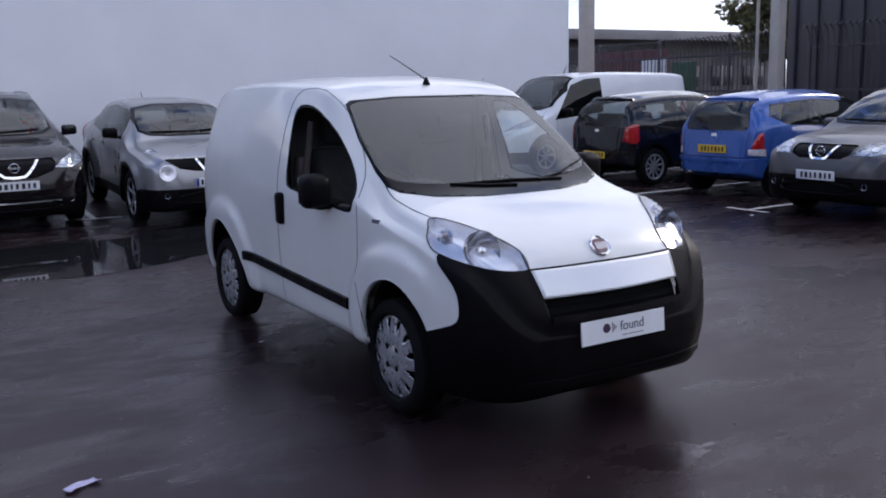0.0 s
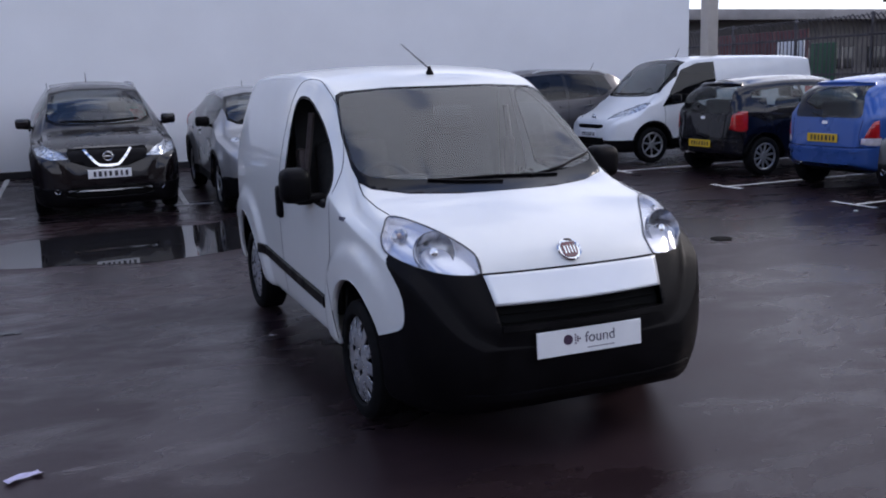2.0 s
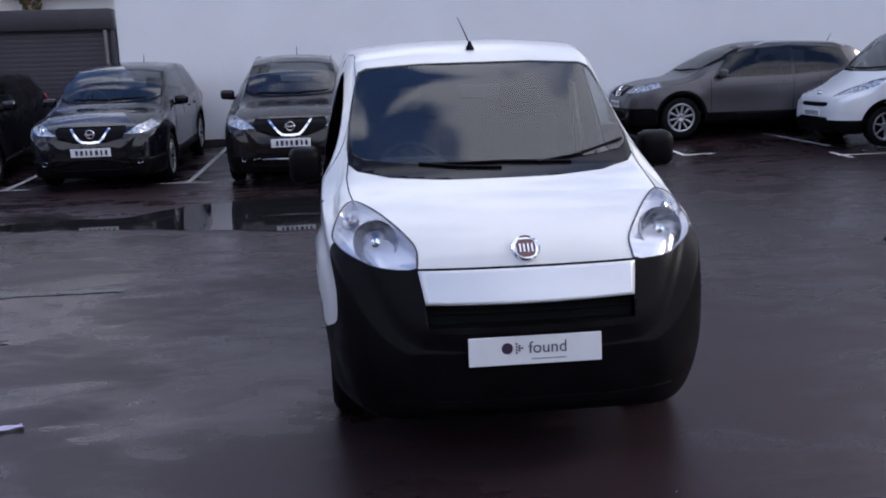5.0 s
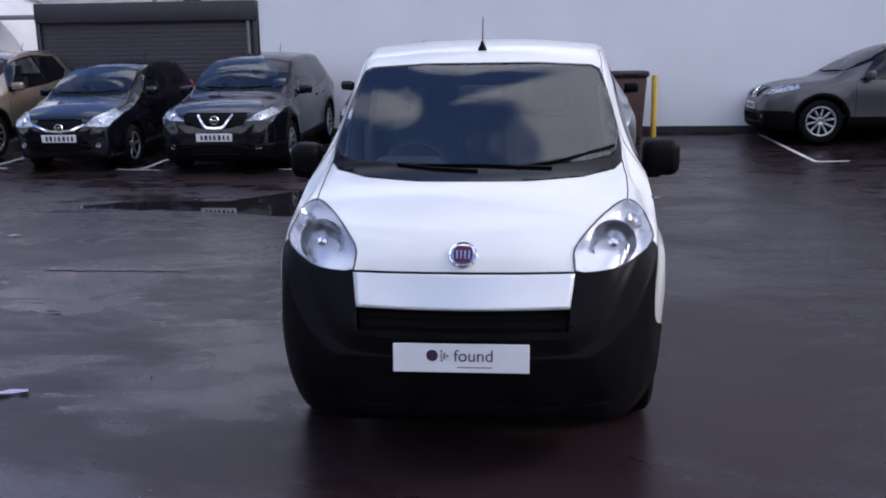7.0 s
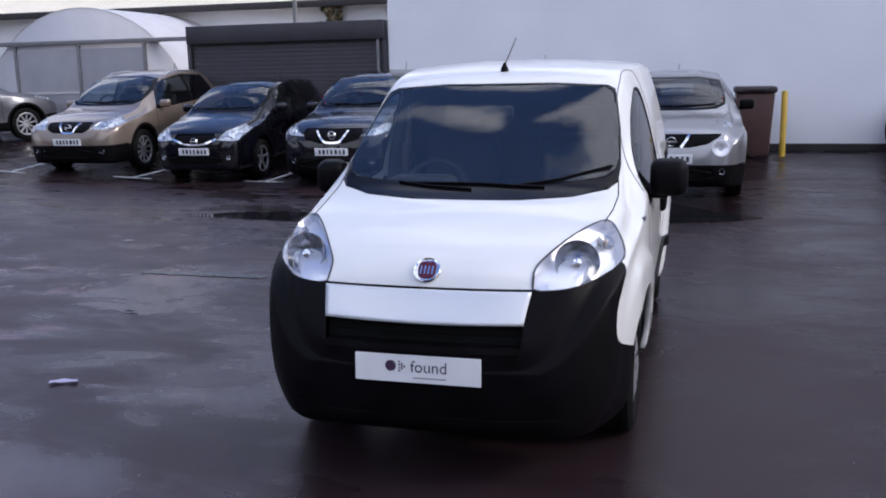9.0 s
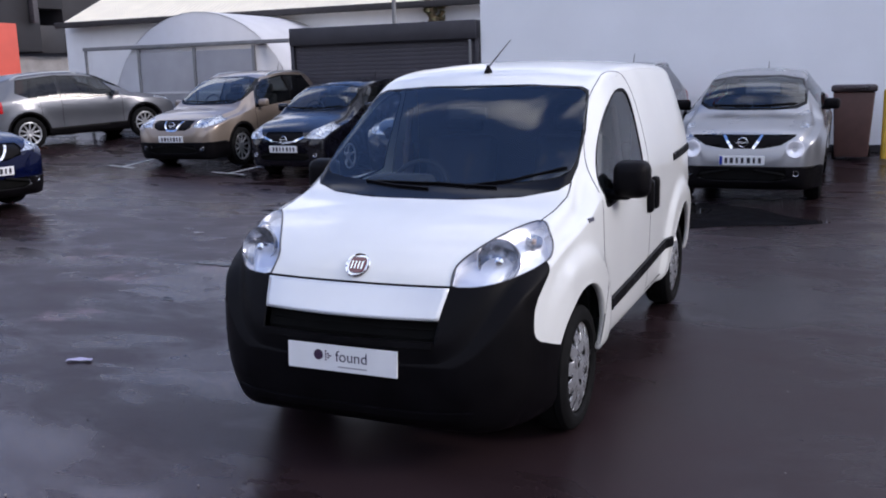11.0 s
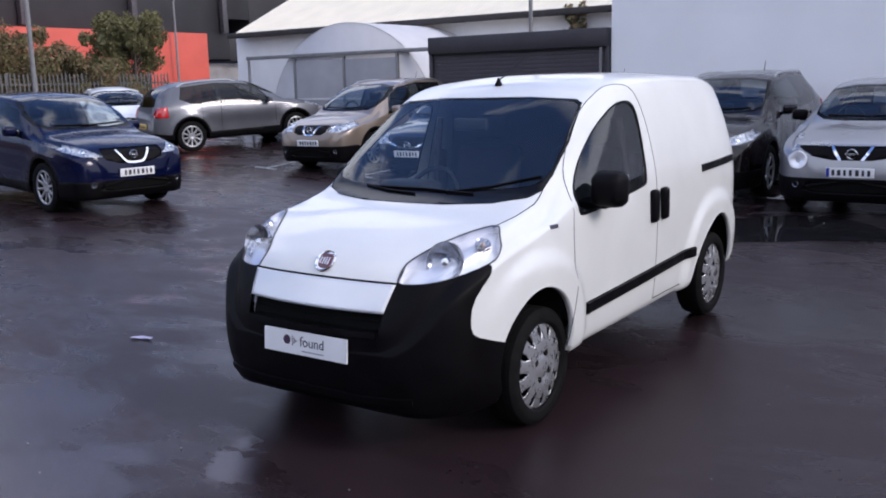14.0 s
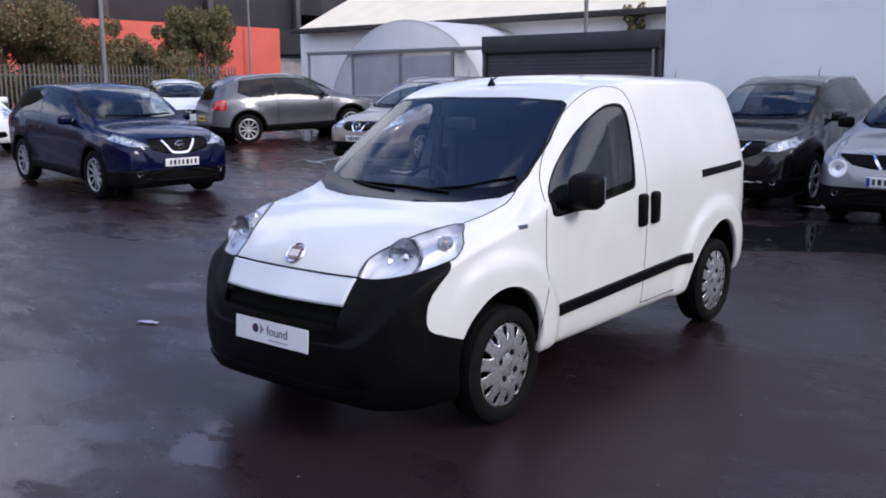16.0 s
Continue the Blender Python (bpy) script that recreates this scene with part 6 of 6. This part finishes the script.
build_car("suv", "dark bronze sport utility car with chrome grille in a bay", "car", tilted(-1.55, 10.45, 1, 4.5), M_BRONZE, BIGSUV)
build_car("crossover", "black crossover car with chrome V grille in a marked bay", "car", tilted(-4.18, 10.68, 0, 4.377), M_BLACK, NEWSUV)
build_car("hatchback", "black hatchback with bright headlamps in a marked bay", "car", tilted(-6.62, 10.68, 1, 3.95), M_BLACK, HATCH)
build_car("crossover", "beige metallic crossover car with roof rails", "car", tilted(-9.14, 11.08, 2, 4.33), M_TAN, OLDSUV)
build_car("crossover", "silver crossover car seen from behind with roof rails", "car", tilted(-14.15, 11.7, 160, 4.33), M_STEELGREY, dict(OLDSUV, sglass=M_PRIVACY))
build_car("crossover", "navy blue crossover car standing clear of the bays", "car", tilted(-10.0, 4.33, 84, 4.377), M_NAVY, NEWSUV)
build_car("crossover", "silver bubble-shaped crossover car with round headlamps", "car", tilted(0.72, 9.52, 0, 4.135), M_SILVER, BUBBLE)
build_car("crossover", "grey crossover car with roof rails parked along the wall", "car", tilted(6.30, 12.0, -90, 4.54), M_GREY, dict(OLDSUV, L=4.54, wb=2.76, sglass=M_PRIVACY))
build_car("van", "white compact delivery van nose out of its bay", "van", tilted(9.07, 10.2, -90, 4.56), M_VANWHITE2, WORKVAN)
build_car("hatchback", "black small hatchback parked tail out", "car", tilted(9.24, 7.80, 90, 3.74), M_BLACK, dict(SMALL, rpz=0.50, tlamp=[(0.66, -0.24), (0.80, -0.28), (0.95, -0.24), (0.95, 0.03), (0.82, 0.05), (0.70, -0.02)]))
build_car("hatchback", "bright blue small hatchback parked tail out", "car", tilted(9.25, 5.28, 90, 3.74), M_BLUE, dict(SMALL, rpz=0.70, tl=0.22, rlamp=[(0.66, -0.26), (0.655, -0.34), (0.84, -0.36), (0.865, -0.26)], tlamp=[(0.67, -0.32), (0.84, -0.34), (0.93, -0.04), (0.87, 0.0), (0.77, -0.05)]))
build_car("crossover", "dark grey crossover car facing out of its bay", "car", tilted(8.71, 2.93, -90, 4.33), M_GREY, dict(OLDSUV, pz=0.53))
build_car("hatchback", "white small hatchback near the fence", "car", tilted(-17.2, 10.6, 62, 3.74), M_VANWHITE2, dict(SMALL, H=1.42, rw=(0.95, 1.27)))
build_car("hatchback", "white small hatchback near the fence", "car", tilted(-17.8, 5.2, 84, 3.74), M_VANWHITE2, SMALL)

# ---- litter ----
M_PAPER = mat("wet_paper", (0.50, 0.46, 0.62), 0.6, var=0.15, scale=30)
bm = bmesh.new()
for k in range(12):
    for j in range(4):
        x, y = k / 11 - 0.5, j / 3 - 0.5
        bm.verts.new((x * 0.15, y * (0.048 + 0.010 * math.sin(k * 0.7)) + 0.010 * math.sin(k * 0.45), 0.009 + 0.004 * math.sin(k * 0.8 + j) + 0.003 * math.cos(j * 2.1)))
bm.verts.ensure_lookup_table()
for k in range(11):
    for j in range(3):
        a = k * 4 + j
        bm.faces.new((bm.verts[a], bm.verts[a + 4], bm.verts[a + 5], bm.verts[a + 1]))
lit = part("paper_scrap", bm, M_PAPER, None, "crumpled white and mauve paper scrap on the asphalt")
tagged(lit, category="litter")
solid(lit, 0.002)
lit.location = (-2.33, -0.03, 0.0)
lit.rotation_euler = (0, 0, 0.5)


def scrap(name, label, x, y, sx, sy, color, seed):
    """A flat, curled bit of rubbish."""
    rng = random.Random(seed)
    b = bmesh.new()
    ring = []
    for k in range(9):
        a = k * math.tau / 9
        r = rng.uniform(0.7, 1.0)
        ring.append(b.verts.new((math.cos(a) * sx * r, math.sin(a) * sy * r, rng.uniform(0.004, 0.014))))
    c = b.verts.new((0, 0, 0.010))
    for k in range(9):
        b.faces.new((c, ring[k], ring[(k + 1) % 9]))
    o = part(name, b, mat(name + "_look", color, 0.6, var=0.2, scale=40), None, label)
    solid(o, 0.0015)
    o.location = (x, y, ground_z(x, y) + 0.004)
    tagged(o, category="litter")


scrap("paper_bit", "small torn white paper bit on the asphalt", -4.62, 3.98, 0.075, 0.022, (0.62, 0.62, 0.64), 1)
scrap("paper_bit", "small torn white paper bit on the asphalt", -3.70, 1.98, 0.020, 0.014, (0.62, 0.62, 0.64), 2)
scrap("dark_leaf", "dark wet leaf stuck to the asphalt", -2.88, 1.42, 0.075, 0.020, (0.012, 0.011, 0.010), 3)
scrap("dark_leaf", "dark wet leaf stuck to the asphalt", -0.88, 1.67, 0.030, 0.018, (0.25, 0.24, 0.24), 4)
scrap("pale_stone", "small pale stone by the bay line", 6.22, 3.58, 0.045, 0.035, (0.45, 0.45, 0.45), 5)

bm = bmesh.new()
lathe(bm, [(0.001, 0.004), (0.085, 0.005), (0.10, 0.006), (0.105, 0.0)], 28, "z")
dc = part("drain_cover", bm, M_DARK, None, "small round dark drain cover in the asphalt")
dc.location = (3.85, 3.0, 0.0)
tagged(dc, category="drain cover")

# pale strip that paints a wet reflection onto the asphalt
M_SHEEN = mat("wet_sheen_paint", (0.045, 0.045, 0.047), 0.35, var=0.5, scale=7, rvar=0.1)
bm = bmesh.new()
for k in range(30):
    x = -3.60 + 1.18 * k / 29
    w = 0.055 + 0.03 * noise.noise(Vector((x * 9, 0, 0)))
    y = 2.655 + 0.02 * noise.noise(Vector((x * 3, 4, 0)))
    bm.verts.new((x, y - w, ground_z(x, y) + 0.0055))
    bm.verts.new((x, y + w, ground_z(x, y) + 0.0055))
bm.verts.ensure_lookup_table()
for k in range(29):
    a = 2 * k
    bm.faces.new((bm.verts[a], bm.verts[a + 2], bm.verts[a + 3], bm.verts[a + 1]))
tagged(part("sheen_streak", bm, M_SHEEN), "pale streak painted for the wet sheen on the asphalt", "road marking", kind="structure")

# loose grit
M_GRIT = mat("grit", (0.16, 0.15, 0.15), 0.8, var=0.4, scale=60)
rng = random.Random(11)
bm = bmesh.new()
for k in range(110):
    x, y = rng.uniform(-4.5, 4.5), rng.uniform(-3.2, 4.5)
    if -1.0 < x < 1.0 and y > -1.0:
        continue
    r = rng.uniform(0.002, 0.006)
    q = bmesh.ops.create_icosphere(bm, subdivisions=1, radius=r)["verts"]
    for v in q:
        v.co = Vector((v.co.x * rng.uniform(0.8, 1.5) + x, v.co.y * rng.uniform(0.8, 1.4) + y, v.co.z * 0.7 + r * 0.5))
tagged(part("grit", bm, M_GRIT, None, "", False), "loose grit scattered over the wet asphalt", "grit", kind="stuff")
